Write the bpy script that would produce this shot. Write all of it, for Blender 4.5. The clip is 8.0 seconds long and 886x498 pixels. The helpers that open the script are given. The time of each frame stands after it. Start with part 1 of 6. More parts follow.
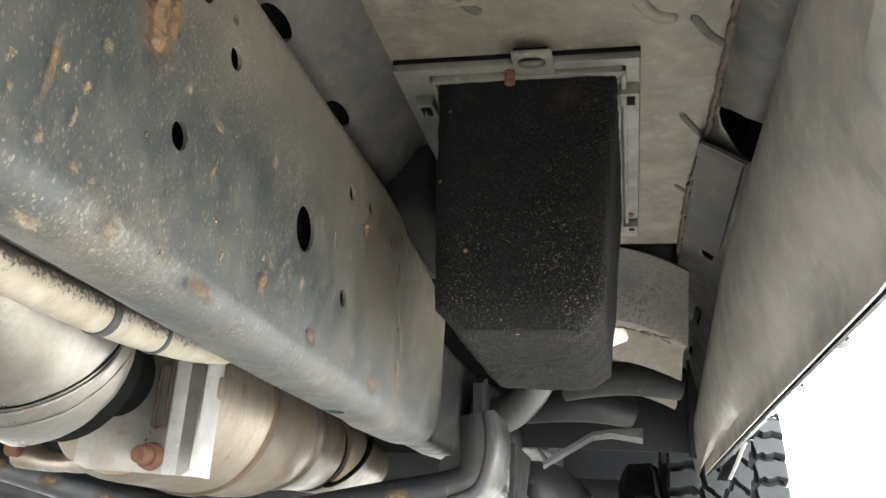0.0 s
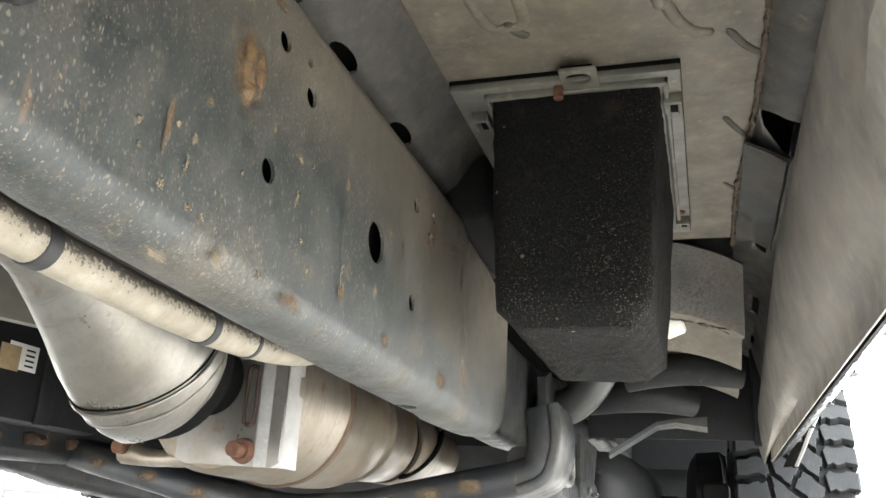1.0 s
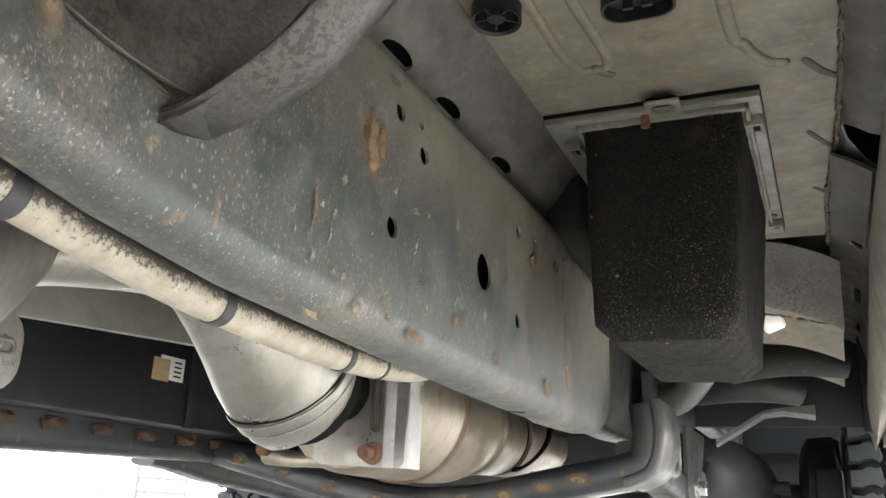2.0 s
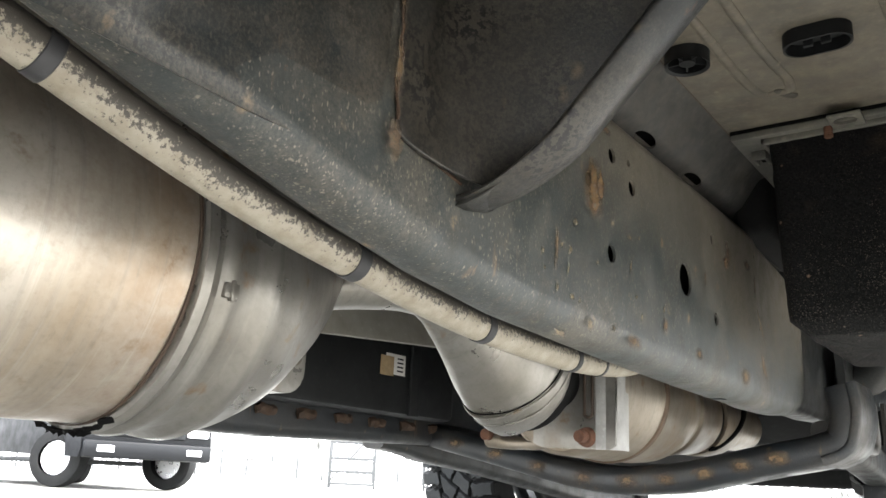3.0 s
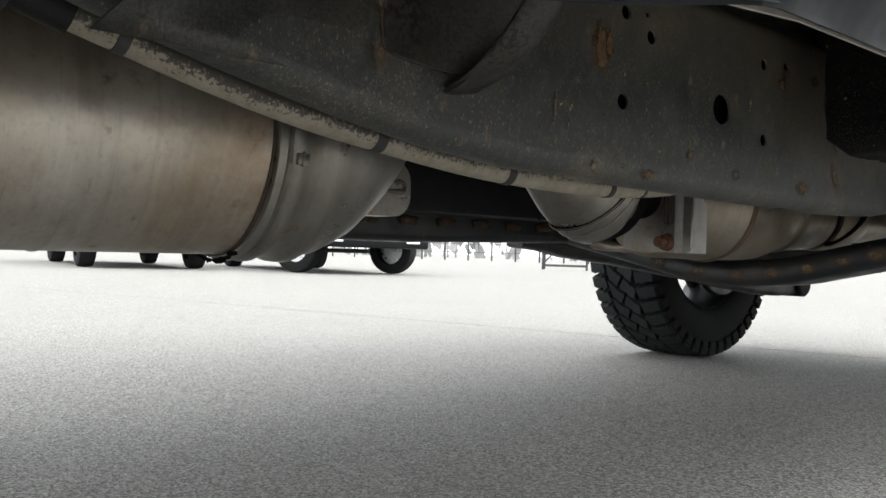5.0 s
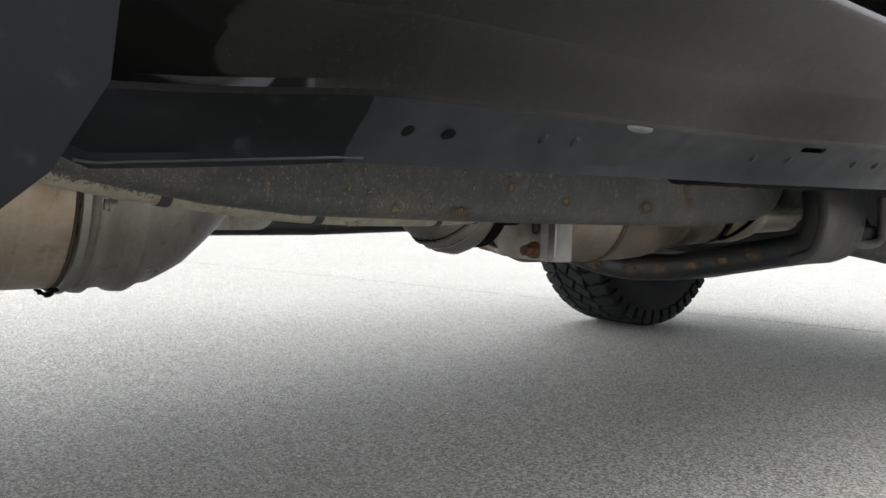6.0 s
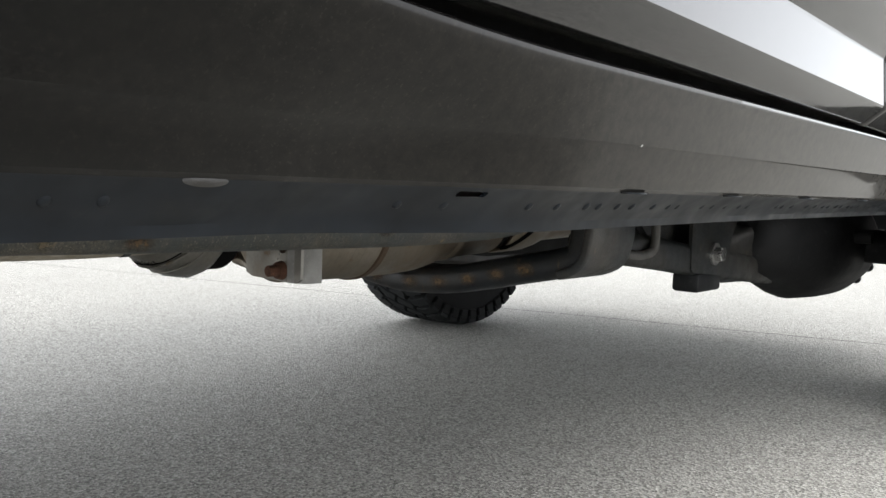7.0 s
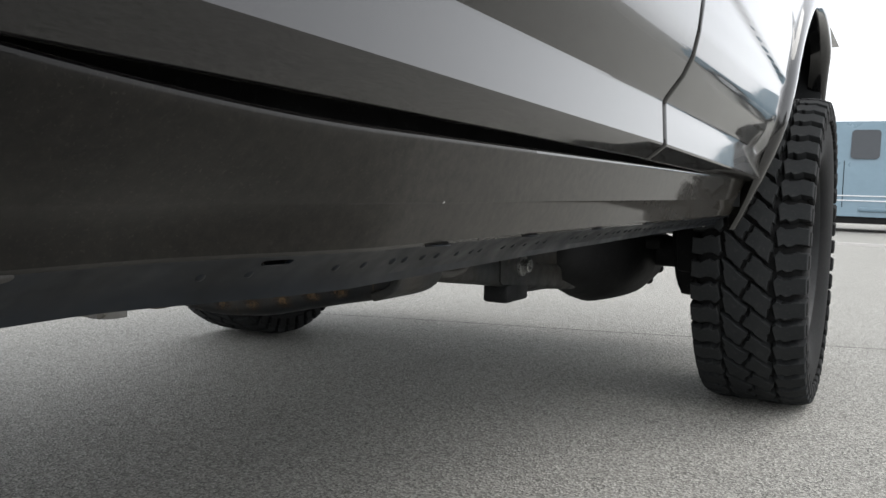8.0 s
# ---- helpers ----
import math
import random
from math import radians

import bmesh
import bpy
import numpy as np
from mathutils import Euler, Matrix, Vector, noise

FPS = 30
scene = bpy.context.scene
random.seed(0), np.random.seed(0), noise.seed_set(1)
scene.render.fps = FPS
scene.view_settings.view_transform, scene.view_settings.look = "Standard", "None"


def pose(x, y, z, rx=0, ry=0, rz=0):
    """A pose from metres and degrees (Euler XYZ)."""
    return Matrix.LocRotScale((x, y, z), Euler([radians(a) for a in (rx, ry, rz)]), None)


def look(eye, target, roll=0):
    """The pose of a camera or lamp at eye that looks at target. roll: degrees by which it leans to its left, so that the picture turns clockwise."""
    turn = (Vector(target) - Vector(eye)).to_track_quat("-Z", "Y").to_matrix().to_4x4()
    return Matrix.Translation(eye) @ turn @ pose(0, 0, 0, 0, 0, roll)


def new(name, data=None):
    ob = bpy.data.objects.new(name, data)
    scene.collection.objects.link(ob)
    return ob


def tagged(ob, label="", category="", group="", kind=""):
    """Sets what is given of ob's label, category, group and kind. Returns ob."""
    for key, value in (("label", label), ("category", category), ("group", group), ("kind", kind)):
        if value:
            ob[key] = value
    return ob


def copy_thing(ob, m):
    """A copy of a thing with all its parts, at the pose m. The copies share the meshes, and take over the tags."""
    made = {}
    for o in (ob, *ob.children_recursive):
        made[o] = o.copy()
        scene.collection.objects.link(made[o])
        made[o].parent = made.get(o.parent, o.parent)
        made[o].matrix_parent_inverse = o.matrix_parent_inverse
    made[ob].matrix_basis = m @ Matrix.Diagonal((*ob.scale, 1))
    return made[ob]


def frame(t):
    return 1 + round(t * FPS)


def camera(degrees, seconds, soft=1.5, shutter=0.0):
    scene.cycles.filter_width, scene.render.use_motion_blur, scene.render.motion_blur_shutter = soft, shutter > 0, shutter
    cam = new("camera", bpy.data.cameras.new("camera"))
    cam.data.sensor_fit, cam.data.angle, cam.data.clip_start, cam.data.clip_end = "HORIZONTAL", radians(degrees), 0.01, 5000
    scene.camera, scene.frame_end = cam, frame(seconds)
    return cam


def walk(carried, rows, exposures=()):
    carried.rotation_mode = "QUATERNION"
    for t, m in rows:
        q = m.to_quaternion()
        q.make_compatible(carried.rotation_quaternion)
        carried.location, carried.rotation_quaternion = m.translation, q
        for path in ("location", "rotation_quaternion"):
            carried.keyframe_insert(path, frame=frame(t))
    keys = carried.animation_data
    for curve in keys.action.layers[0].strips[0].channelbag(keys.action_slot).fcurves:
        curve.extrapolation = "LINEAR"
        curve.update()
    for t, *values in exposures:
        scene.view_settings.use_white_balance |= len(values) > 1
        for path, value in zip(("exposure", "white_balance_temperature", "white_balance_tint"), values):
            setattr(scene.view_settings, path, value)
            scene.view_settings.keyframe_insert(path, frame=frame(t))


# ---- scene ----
cam = camera(54.8, 8.0)
PATH = [
    (0, (0.684, -0.738, 0.329), (0.255, 1.104, 0.98), 3.7),
    (0.5, (0.696, -0.748, 0.321), (0.22, 1.084, 0.968), 3.2),
    (1, (0.703, -0.802, 0.318), (0.131, 1.007, 0.95), 3.1),
    (2.3, (0.743, -0.935, 0.332), (-0.141, 0.767, 0.9), 2.5),
    (2.5, (0.749, -0.967, 0.332), (-0.202, 0.701, 0.892), 2.4),
    (3, (0.761, -1.059, 0.326), (-0.375, 0.503, 0.849), 2.6),
    (3.5, (0.788, -1.129, 0.339), (-0.548, 0.297, 0.767), 2.2),
    (4, (0.83, -1.16, 0.365), (-0.611, 0.183, 0.71), 1.9),
    (4.5, (0.887, -1.169, 0.366), (-0.617, 0.117, 0.655), 2.0),
    (5, (1.024, -1.093, 0.365), (-0.504, 0.198, 0.376), 1.7),
    (5.2, (1.083, -1.068, 0.404), (-0.427, 0.243, 0.366), 1.6),
    (6.3, (1.187, -0.887, 0.487), (-0.337, 0.4, 0.34), 1.8),
    (6.5, (1.189, -0.838, 0.5), (-0.292, 0.498, 0.346), 1.6),
    (7, (1.213, -0.747, 0.527), (-0.079, 0.772, 0.38), 1.9),
    (7.5, (1.218, -0.694, 0.533), (0.137, 0.984, 0.403), 1.7),
    (8, (1.226, -0.751, 0.578), (0.279, 1.004, 0.428), 1.6),
]
walk(cam, [(t, look(eye, target, roll)) for t, eye, target, roll in PATH], [(0, 4.15), (1.0, 4.08), (2.5, 3.75), (3.0, 3.45), (3.5, 2.95), (4.0, 2.1), (4.5, 1.37), (5.0, 1.3), (6.5, 1.45), (7.0, 1.38), (7.5, 1.15), (8.0, 0.65)])

# ---- world, sun, exposure ----
world = bpy.data.worlds.new("overcast_sky")
scene.world = world
world.use_nodes = True
wn = world.node_tree
sky = wn.nodes.new("ShaderNodeTexSky")
sky.sky_type = "NISHITA"
sky.sun_disc = False
sky.sun_elevation, sky.sun_rotation = radians(48), radians(130)
sky.air_density, sky.dust_density, sky.ozone_density = 1.0, 3.0, 1.0
hsv = wn.nodes.new("ShaderNodeHueSaturation")
hsv.inputs["Saturation"].default_value = 0.22
wn.links.new(sky.outputs["Color"], hsv.inputs["Color"])
cloud = wn.nodes.new("ShaderNodeMix")
cloud.data_type = "RGBA"
cloud.inputs["Factor"].default_value = 0.5
cloud.inputs["B"].default_value = (11.0, 11.3, 11.8, 1)
wn.links.new(hsv.outputs["Color"], cloud.inputs["A"])
wn.links.new(cloud.outputs["Result"], wn.nodes["Background"].inputs["Color"])
wn.nodes["Background"].inputs["Strength"].default_value = 0.15
sun_data = bpy.data.lights.new("sun", "SUN")
sun_data.energy, sun_data.angle, sun_data.color = 0.9, radians(35), (1.0, 0.97, 0.92)
sun = new("sun", sun_data)
sun.rotation_euler = (radians(42), 0, radians(130))


# ---- materials ----
def material(name, rough=0.6, metal=0.0, coat=0.0):
    mat = bpy.data.materials.new(name)
    mat.use_nodes = True
    n = mat.node_tree.nodes["Principled BSDF"]
    n.inputs["Roughness"].default_value, n.inputs["Metallic"].default_value = rough, metal
    n.inputs["Coat Weight"].default_value, n.inputs["Coat Roughness"].default_value = coat, 0.03
    return mat, mat.node_tree, n


def coords(nt, stretch=(1, 1, 1)):
    tc = nt.nodes.new("ShaderNodeTexCoord")
    mp = nt.nodes.new("ShaderNodeMapping")
    mp.inputs["Scale"].default_value = stretch
    nt.links.new(tc.outputs["Object"], mp.inputs["Vector"])
    return mp.outputs["Vector"]


def noise_fac(nt, vec, scale, lo, hi, detail=4.0, rough=0.6):
    """Noise stretched so that lo turns to 0 and hi to 1."""
    t = nt.nodes.new("ShaderNodeTexNoise")
    t.inputs["Scale"].default_value, t.inputs["Detail"].default_value, t.inputs["Roughness"].default_value = scale, detail, rough
    nt.links.new(vec, t.inputs["Vector"])
    m = nt.nodes.new("ShaderNodeMapRange")
    m.inputs["From Min"].default_value, m.inputs["From Max"].default_value = lo, hi
    nt.links.new(t.outputs["Fac"], m.inputs["Value"])
    return m.outputs["Result"]


def spots(nt, vec, scale, radius, soft=0.1):
    """Small round spots scattered at random, 1 inside."""
    v = nt.nodes.new("ShaderNodeTexVoronoi")
    v.inputs["Scale"].default_value = scale
    nt.links.new(vec, v.inputs["Vector"])
    m = nt.nodes.new("ShaderNodeMapRange")
    m.inputs["From Min"].default_value, m.inputs["From Max"].default_value = radius, radius * (1 - soft)
    nt.links.new(v.outputs["Distance"], m.inputs["Value"])
    return m.outputs["Result"]


def mult(nt, a, b):
    m = nt.nodes.new("ShaderNodeMath")
    m.operation = "MULTIPLY"
    nt.links.new(a, m.inputs[0])
    if isinstance(b, (int, float)):
        m.inputs[1].default_value = b
    else:
        nt.links.new(b, m.inputs[1])
    return m.outputs[0]


def mix(nt, fac, a, b):
    m = nt.nodes.new("ShaderNodeMix")
    m.data_type = "RGBA"
    for value, sock in ((a, m.inputs["A"]), (b, m.inputs["B"])):
        if isinstance(value, tuple):
            sock.default_value = (*value, 1)
        else:
            nt.links.new(value, sock)
    if isinstance(fac, (int, float)):
        m.inputs["Factor"].default_value = fac
    else:
        nt.links.new(fac, m.inputs["Factor"])
    return m.outputs["Result"]


def bump(nt, n, height, strength, distance):
    b = nt.nodes.new("ShaderNodeBump")
    b.inputs["Strength"].default_value, b.inputs["Distance"].default_value = strength, distance
    nt.links.new(height, b.inputs["Height"])
    nt.links.new(b.outputs["Normal"], n.inputs["Normal"])


def rough_mix(nt, n, fac, lo, hi):
    m = nt.nodes.new("ShaderNodeMapRange")
    m.inputs["To Min"].default_value, m.inputs["To Max"].default_value = lo, hi
    nt.links.new(fac, m.inputs["Value"])
    nt.links.new(m.outputs["Result"], n.inputs["Roughness"])


RUST, RUST_DARK = (0.24, 0.105, 0.035), (0.085, 0.032, 0.016)


def plus(nt, a, b, kb=1.0):
    m = nt.nodes.new("ShaderNodeMath")
    m.operation = "MULTIPLY_ADD"
    nt.links.new(b, m.inputs[0])
    m.inputs[1].default_value = kb
    nt.links.new(a, m.inputs[2])
    return m.outputs[0]


def step(nt, value, lo, hi):
    m = nt.nodes.new("ShaderNodeMapRange")
    m.inputs["From Min"].default_value, m.inputs["From Max"].default_value = lo, hi
    nt.links.new(value, m.inputs["Value"])
    return m.outputs["Result"]


def shaken(nt, vec, amount):
    """The vector shaken by fine noise, so that round spots turn ragged."""
    t = nt.nodes.new("ShaderNodeTexNoise")
    t.inputs["Scale"].default_value, t.inputs["Detail"].default_value = 160, 3
    nt.links.new(vec, t.inputs["Vector"])
    m = nt.nodes.new("ShaderNodeVectorMath")
    m.operation = "MULTIPLY_ADD"
    nt.links.new(t.outputs["Color"], m.inputs[0])
    m.inputs[1].default_value = (amount, amount, amount)
    nt.links.new(vec, m.inputs[2])
    return m.outputs["Vector"]


def grimy(name, base, dust, cover=0.55, rough=0.5, speck=1.0, pits=0.0, rust_from=0.66, grain=1.0, coat=0.0, settled=None, film_k=0.8, mottle=0.0):
    """Old underbody paint: stippled patches of dried dust, splashed specks, tan blobs, pits, streaks and rust freckles."""
    mat, nt, n = material(name, rough, 0.0, coat)
    v = coords(nt)
    fine = noise_fac(nt, v, 420 * grain, 0.3, 0.7, 3, 0.7)
    big = noise_fac(nt, v, 4.5, 0.25, 0.75, 6, 0.62)
    c = mix(nt, noise_fac(nt, v, 9, 0.3, 0.7, 5), base, tuple(0.62 * b for b in base))
    c = mix(nt, mult(nt, fine, 0.45), c, tuple(1.7 * b for b in base))
    edge = step(nt, plus(nt, big, fine, 0.34), cover + 0.1, cover + 0.42)
    c = mix(nt, mult(nt, edge, film_k), c, mix(nt, noise_fac(nt, v, 34, 0.3, 0.7, 5), dust, tuple(0.72 * d for d in dust)))
    film = noise_fac(nt, v, 22, 0.45, 0.75, 8, 0.72)
    c = mix(nt, mult(nt, film, 0.35), c, tuple(0.85 * d for d in dust))
    if settled:
        sep = nt.nodes.new("ShaderNodeSeparateXYZ")
        nt.links.new(v, sep.inputs["Vector"])
        front = plus(nt, sep.outputs["Z"], step(nt, sep.outputs["Y"], -0.3, 0.15), 0.07)
        band = step(nt, plus(nt, front, plus(nt, fine, big, 2.0), 0.035), settled[0], settled[1])
        band = mult(nt, band, step(nt, sep.outputs["Y"], -0.7, -0.4))
        c = mix(nt, mult(nt, band, 0.7), c, tuple(1.15 * d for d in dust))
        # darker base in patches towards the rear end
        rear_dark = mult(nt, step(nt, plus(nt, sep.outputs["Y"], big, 0.25), -0.4, -0.7), noise_fac(nt, v, 30, 0.3, 0.6, 6, 0.7))
        c = mix(nt, mult(nt, rear_dark, 0.7), c, tuple(0.5 * b for b in base))
    if pits:
        pit = mult(nt, step(nt, plus(nt, noise_fac(nt, v, 190 * grain, 0.2, 0.8, 4, 0.65), big, 0.18), 0.64, 0.7), noise_fac(nt, v, 9, 0.4, 0.6, 3))
        c = mix(nt, mult(nt, pit, pits), c, (0.006, 0.006, 0.006))
    if mottle:
        c = mix(nt, mult(nt, noise_fac(nt, coords(nt, (1, 1.4, 0.7)), 75, 0.5, 0.72, 6, 0.7), 0.5 * mottle), c, tuple(0.95 * d for d in dust))
        c = mix(nt, mult(nt, noise_fac(nt, coords(nt, (1, 1, 0.5)), 38, 0.55, 0.75, 7, 0.75), 0.45 * mottle), c, tuple(0.45 * b for b in base))
    sv = shaken(nt, coords(nt, (1, 1, 0.55)), 0.006)
    for sc, r, zone, k, col in ((130, 0.17, 7, 0.6, 1.7), (74, 0.11, 10, 0.6, 1.6), (230, 0.23, 15, 0.65, 1.8), (360, 0.26, 9, 0.6, 1.8)):
        sp = mult(nt, spots(nt, sv, sc * grain, r, 0.5), noise_fac(nt, v, zone, 0.38, 0.56))
        c = mix(nt, mult(nt, sp, k * speck), c, tuple(min(0.7, col * d) for d in dust))
    splash = mult(nt, spots(nt, coords(nt, (1, 1.3, 0.6)), 85, 0.3, 0.9), mult(nt, noise_fac(nt, v, 13, 0.42, 0.62), noise_fac(nt, v, 260, 0.3, 0.6, 3)))
    c = mix(nt, mult(nt, splash, 0.2 * speck), c, tuple(1.6 * d for d in dust))
    blob = mult(nt, spots(nt, coords(nt, (1, 1, 0.7)), 26, 0.15, 0.6), noise_fac(nt, v, 110, 0.44, 0.62, 4))
    c = mix(nt, mult(nt, blob, 0.7 * speck), c, (0.36, 0.25, 0.13))
    streak = noise_fac(nt, coords(nt, (1, 1, 0.16)), 46, 0.63, 0.76, 4)
    c = mix(nt, mult(nt, mult(nt, streak, noise_fac(nt, v, 5, 0.46, 0.66)), 0.6), c, (0.27, 0.155, 0.065))
    rust = noise_fac(nt, v, 10, rust_from, rust_from + 0.09, 9, 0.75)
    c = mix(nt, mult(nt, rust, 0.85), c, mix(nt, noise_fac(nt, v, 60, 0.4, 0.65), RUST, RUST_DARK))
    nt.links.new(c, n.inputs["Base Color"])
    rough_mix(nt, n, film, rough - 0.1, rough + 0.3)
    bump(nt, n, plus(nt, fine, film, 2.5), 0.12, 0.001)
    return mat


def dirty_paint(name, base, dust, rust_from=0.66, rough=0.55, fine=1.0, specks=0.8):
    """Painted steel with road dust, pale spatter, fine scratches and rust freckles."""
    mat, nt, n = material(name, rough)
    v = coords(nt)
    c = mix(nt, noise_fac(nt, v, 7, 0.35, 0.7), base, tuple(0.6 * b for b in base))
    c = mix(nt, mult(nt, noise_fac(nt, v, 16, 0.42, 0.72, 8, 0.72), 0.75), c, dust)
    c = mix(nt, mult(nt, noise_fac(nt, v, 95 * fine, 0.5, 0.78, 4), 0.5), c, tuple(1.25 * d for d in dust))
    sp = mult(nt, spots(nt, v, 62 * fine, 0.2, 0.6), noise_fac(nt, v, 11, 0.45, 0.58))
    c = mix(nt, mult(nt, sp, 0.5 * specks), c, tuple(min(1.0, 1.9 * d) for d in dust))
    sp = mult(nt, spots(nt, coords(nt, (1, 1, 0.8)), 150 * fine, 0.24, 0.7), noise_fac(nt, v, 17, 0.4, 0.62))
    c = mix(nt, mult(nt, sp, 0.5 * specks), c, tuple(min(1.0, 1.6 * d) for d in dust))
    streak = noise_fac(nt, coords(nt, (1, 1, 0.18)), 46, 0.66, 0.78, 3)
    c = mix(nt, mult(nt, mult(nt, streak, noise_fac(nt, v, 5, 0.5, 0.7)), 0.55), c, (0.3, 0.17, 0.07))
    rust = noise_fac(nt, v, 10, rust_from, rust_from + 0.1, 9, 0.75)
    c = mix(nt, mult(nt, rust, 0.85), c, mix(nt, noise_fac(nt, v, 60, 0.4, 0.65), RUST, RUST_DARK))
    nt.links.new(c, n.inputs["Base Color"])
    rough_mix(nt, n, noise_fac(nt, v, 20, 0.3, 0.7), rough - 0.12, rough + 0.25)
    bump(nt, n, noise_fac(nt, v, 150 * fine, 0.2, 0.8, 6), 0.25, 0.0012)
    return mat


def bare_metal(name, base, tint, rough=0.34, scorch=None):
    """Exhaust steel: brushed, straw and brown heat tint in rings, dull spots."""
    mat, nt, n = material(name, rough, 0.72)
    v = coords(nt)
    c = mix(nt, noise_fac(nt, coords(nt, (1, 1.5, 1)), 5, 0.35, 0.7, 6), base, tint)
    c = mix(nt, mult(nt, noise_fac(nt, coords(nt, (0.5, 5, 0.5)), 5, 0.52, 0.75, 4), 0.35), c, tuple(0.62 * b for b in tint))
    if scorch:
        sep = nt.nodes.new("ShaderNodeSeparateXYZ")
        nt.links.new(v, sep.inputs["Vector"])
        m = nt.nodes.new("ShaderNodeMapRange")
        m.inputs["From Min"].default_value, m.inputs["From Max"].default_value = scorch
        nt.links.new(sep.outputs["Y"], m.inputs["Value"])
        sq = mult(nt, m.outputs["Result"], m.outputs["Result"])
        c = mix(nt, mult(nt, mult(nt, sq, noise_fac(nt, v, 9, 0.38, 0.62, 7, 0.7)), 0.75), c, (0.27, 0.165, 0.09))
    ring = coords(nt, (0.5, 12, 0.5))
    c = mix(nt, mult(nt, noise_fac(nt, ring, 7, 0.55, 0.68, 5, 0.7), 0.4), c, tuple(0.5 * b for b in base))
    c = mix(nt, mult(nt, noise_fac(nt, coords(nt, (0.7, 20, 0.7)), 5, 0.58, 0.66, 4, 0.7), 0.14), c, tuple(min(0.8, 1.3 * b) for b in base))
    c = mix(nt, mult(nt, noise_fac(nt, v, 150, 0.5, 0.75, 3), 0.22), c, tuple(0.45 * b for b in tint))
    c = mix(nt, mult(nt, noise_fac(nt, coords(nt, (1, 1, 0.7)), 11, 0.5, 0.72, 8, 0.7), 0.45), c, tuple(0.55 * b for b in tint))
    c = mix(nt, mult(nt, noise_fac(nt, v, 28, 0.62, 0.72, 6), 0.75), c, (0.2, 0.125, 0.065))
    c = mix(nt, mult(nt, mult(nt, spots(nt, coords(nt, (1, 1, 0.6)), 24, 0.07, 0.5), noise_fac(nt, v, 6, 0.5, 0.6)), 0.7), c, (0.1, 0.06, 0.04))
    c = mix(nt, mult(nt, noise_fac(nt, coords(nt, (1, 2.5, 0.5)), 60, 0.64, 0.72, 4), 0.25), c, (0.2, 0.17, 0.13))
    c = mix(nt, mult(nt, noise_fac(nt, v, 7, 0.56, 0.7, 6, 0.7), 0.4), c, (0.24, 0.16, 0.095))
    nt.links.new(c, n.inputs["Base Color"])
    rough_mix(nt, n, noise_fac(nt, v, 14, 0.3, 0.7, 6), rough - 0.08, rough + 0.22)
    bump(nt, n, noise_fac(nt, coords(nt, (1, 1, 1)), 34, 0.2, 0.8, 5), 0.2, 0.002)
    return mat


def plain(name, base, rough=0.6, metal=0.0, vary=0.35, scale=30, bump_mm=0.4, coat=0.0):
    mat, nt, n = material(name, rough, metal, coat)
    v = coords(nt)
    c = mix(nt, noise_fac(nt, v, scale, 0.3, 0.75, 6), base, tuple((1 - vary) * b for b in base))
    c = mix(nt, mult(nt, noise_fac(nt, v, scale * 5, 0.6, 0.75, 3), vary), c, tuple(min(1, 1.6 * b + 0.02) for b in base))
    nt.links.new(c, n.inputs["Base Color"])
    rough_mix(nt, n, noise_fac(nt, v, scale * 0.6, 0.3, 0.7), max(0.02, rough - 0.1), min(1, rough + 0.12))
    if bump_mm:
        bump(nt, n, noise_fac(nt, v, scale * 6, 0.2, 0.8, 4), 0.3, bump_mm / 1000)
    return mat


RAIL = grimy("rail_paint", (0.034, 0.0395, 0.039), (0.15, 0.13, 0.1), 0.6, 0.55, 0.8, 0.12, 0.68, settled=(0.61, 0.75), film_k=0.55, mottle=0.6)
PLATE = grimy("reinforcement_paint", (0.014, 0.018, 0.02), (0.085, 0.072, 0.055), 0.5, 0.5, 0.4, 0.7, 0.66)
BRACKET = grimy("bracket_paint", (0.007, 0.009, 0.01), (0.055, 0.047, 0.036), 0.5, 0.5, 0.3, 1.0, 0.62)
BUSHING = grimy("bushing_rubber", (0.010, 0.012, 0.0115), (0.065, 0.052, 0.034), 0.5, 0.42, 0.3, 0.3, 0.68)
HANGER = grimy("hanger_paint", (0.011, 0.0145, 0.016), (0.08, 0.062, 0.04), 0.5, 0.42, 0.35, 0.4, 0.66)
FLOORPAN = dirty_paint("floor_paint", (0.11, 0.099, 0.079), (0.155, 0.13, 0.095), 0.71, 0.55, 0.9, 0.6)
FRAME = dirty_paint("frame_paint", (0.105, 0.104, 0.092), (0.15, 0.138, 0.112), 0.74, 0.45, 0.9, 0.6)
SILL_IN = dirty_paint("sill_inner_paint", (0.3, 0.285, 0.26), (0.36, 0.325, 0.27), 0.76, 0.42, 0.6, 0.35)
SILL_TOP = dirty_paint("sill_top_dark", (0.06, 0.06, 0.057), (0.11, 0.098, 0.08), 0.74, 0.45, 0.6, 0.4)
MEMBER = grimy("crossmember_paint", (0.010, 0.013, 0.016), (0.04, 0.036, 0.031), 0.55, 0.4, 0.4, 0.2, 0.66)
CHIP = grimy("tan_primer", (0.011, 0.0095, 0.0075), (0.016, 0.0135, 0.0105), 0.7, 0.42, 0.5, 0.0, 0.68)
LOOP_STEEL = grimy("dull_loop_steel", (0.07, 0.068, 0.064), (0.12, 0.11, 0.095), 0.5, 0.42, 0.5, 0.0, 0.68)
GREY_STEEL = grimy("grey_bracket_paint", (0.032, 0.036, 0.038), (0.08, 0.071, 0.06), 0.55, 0.42, 0.5, 0.0, 0.68)
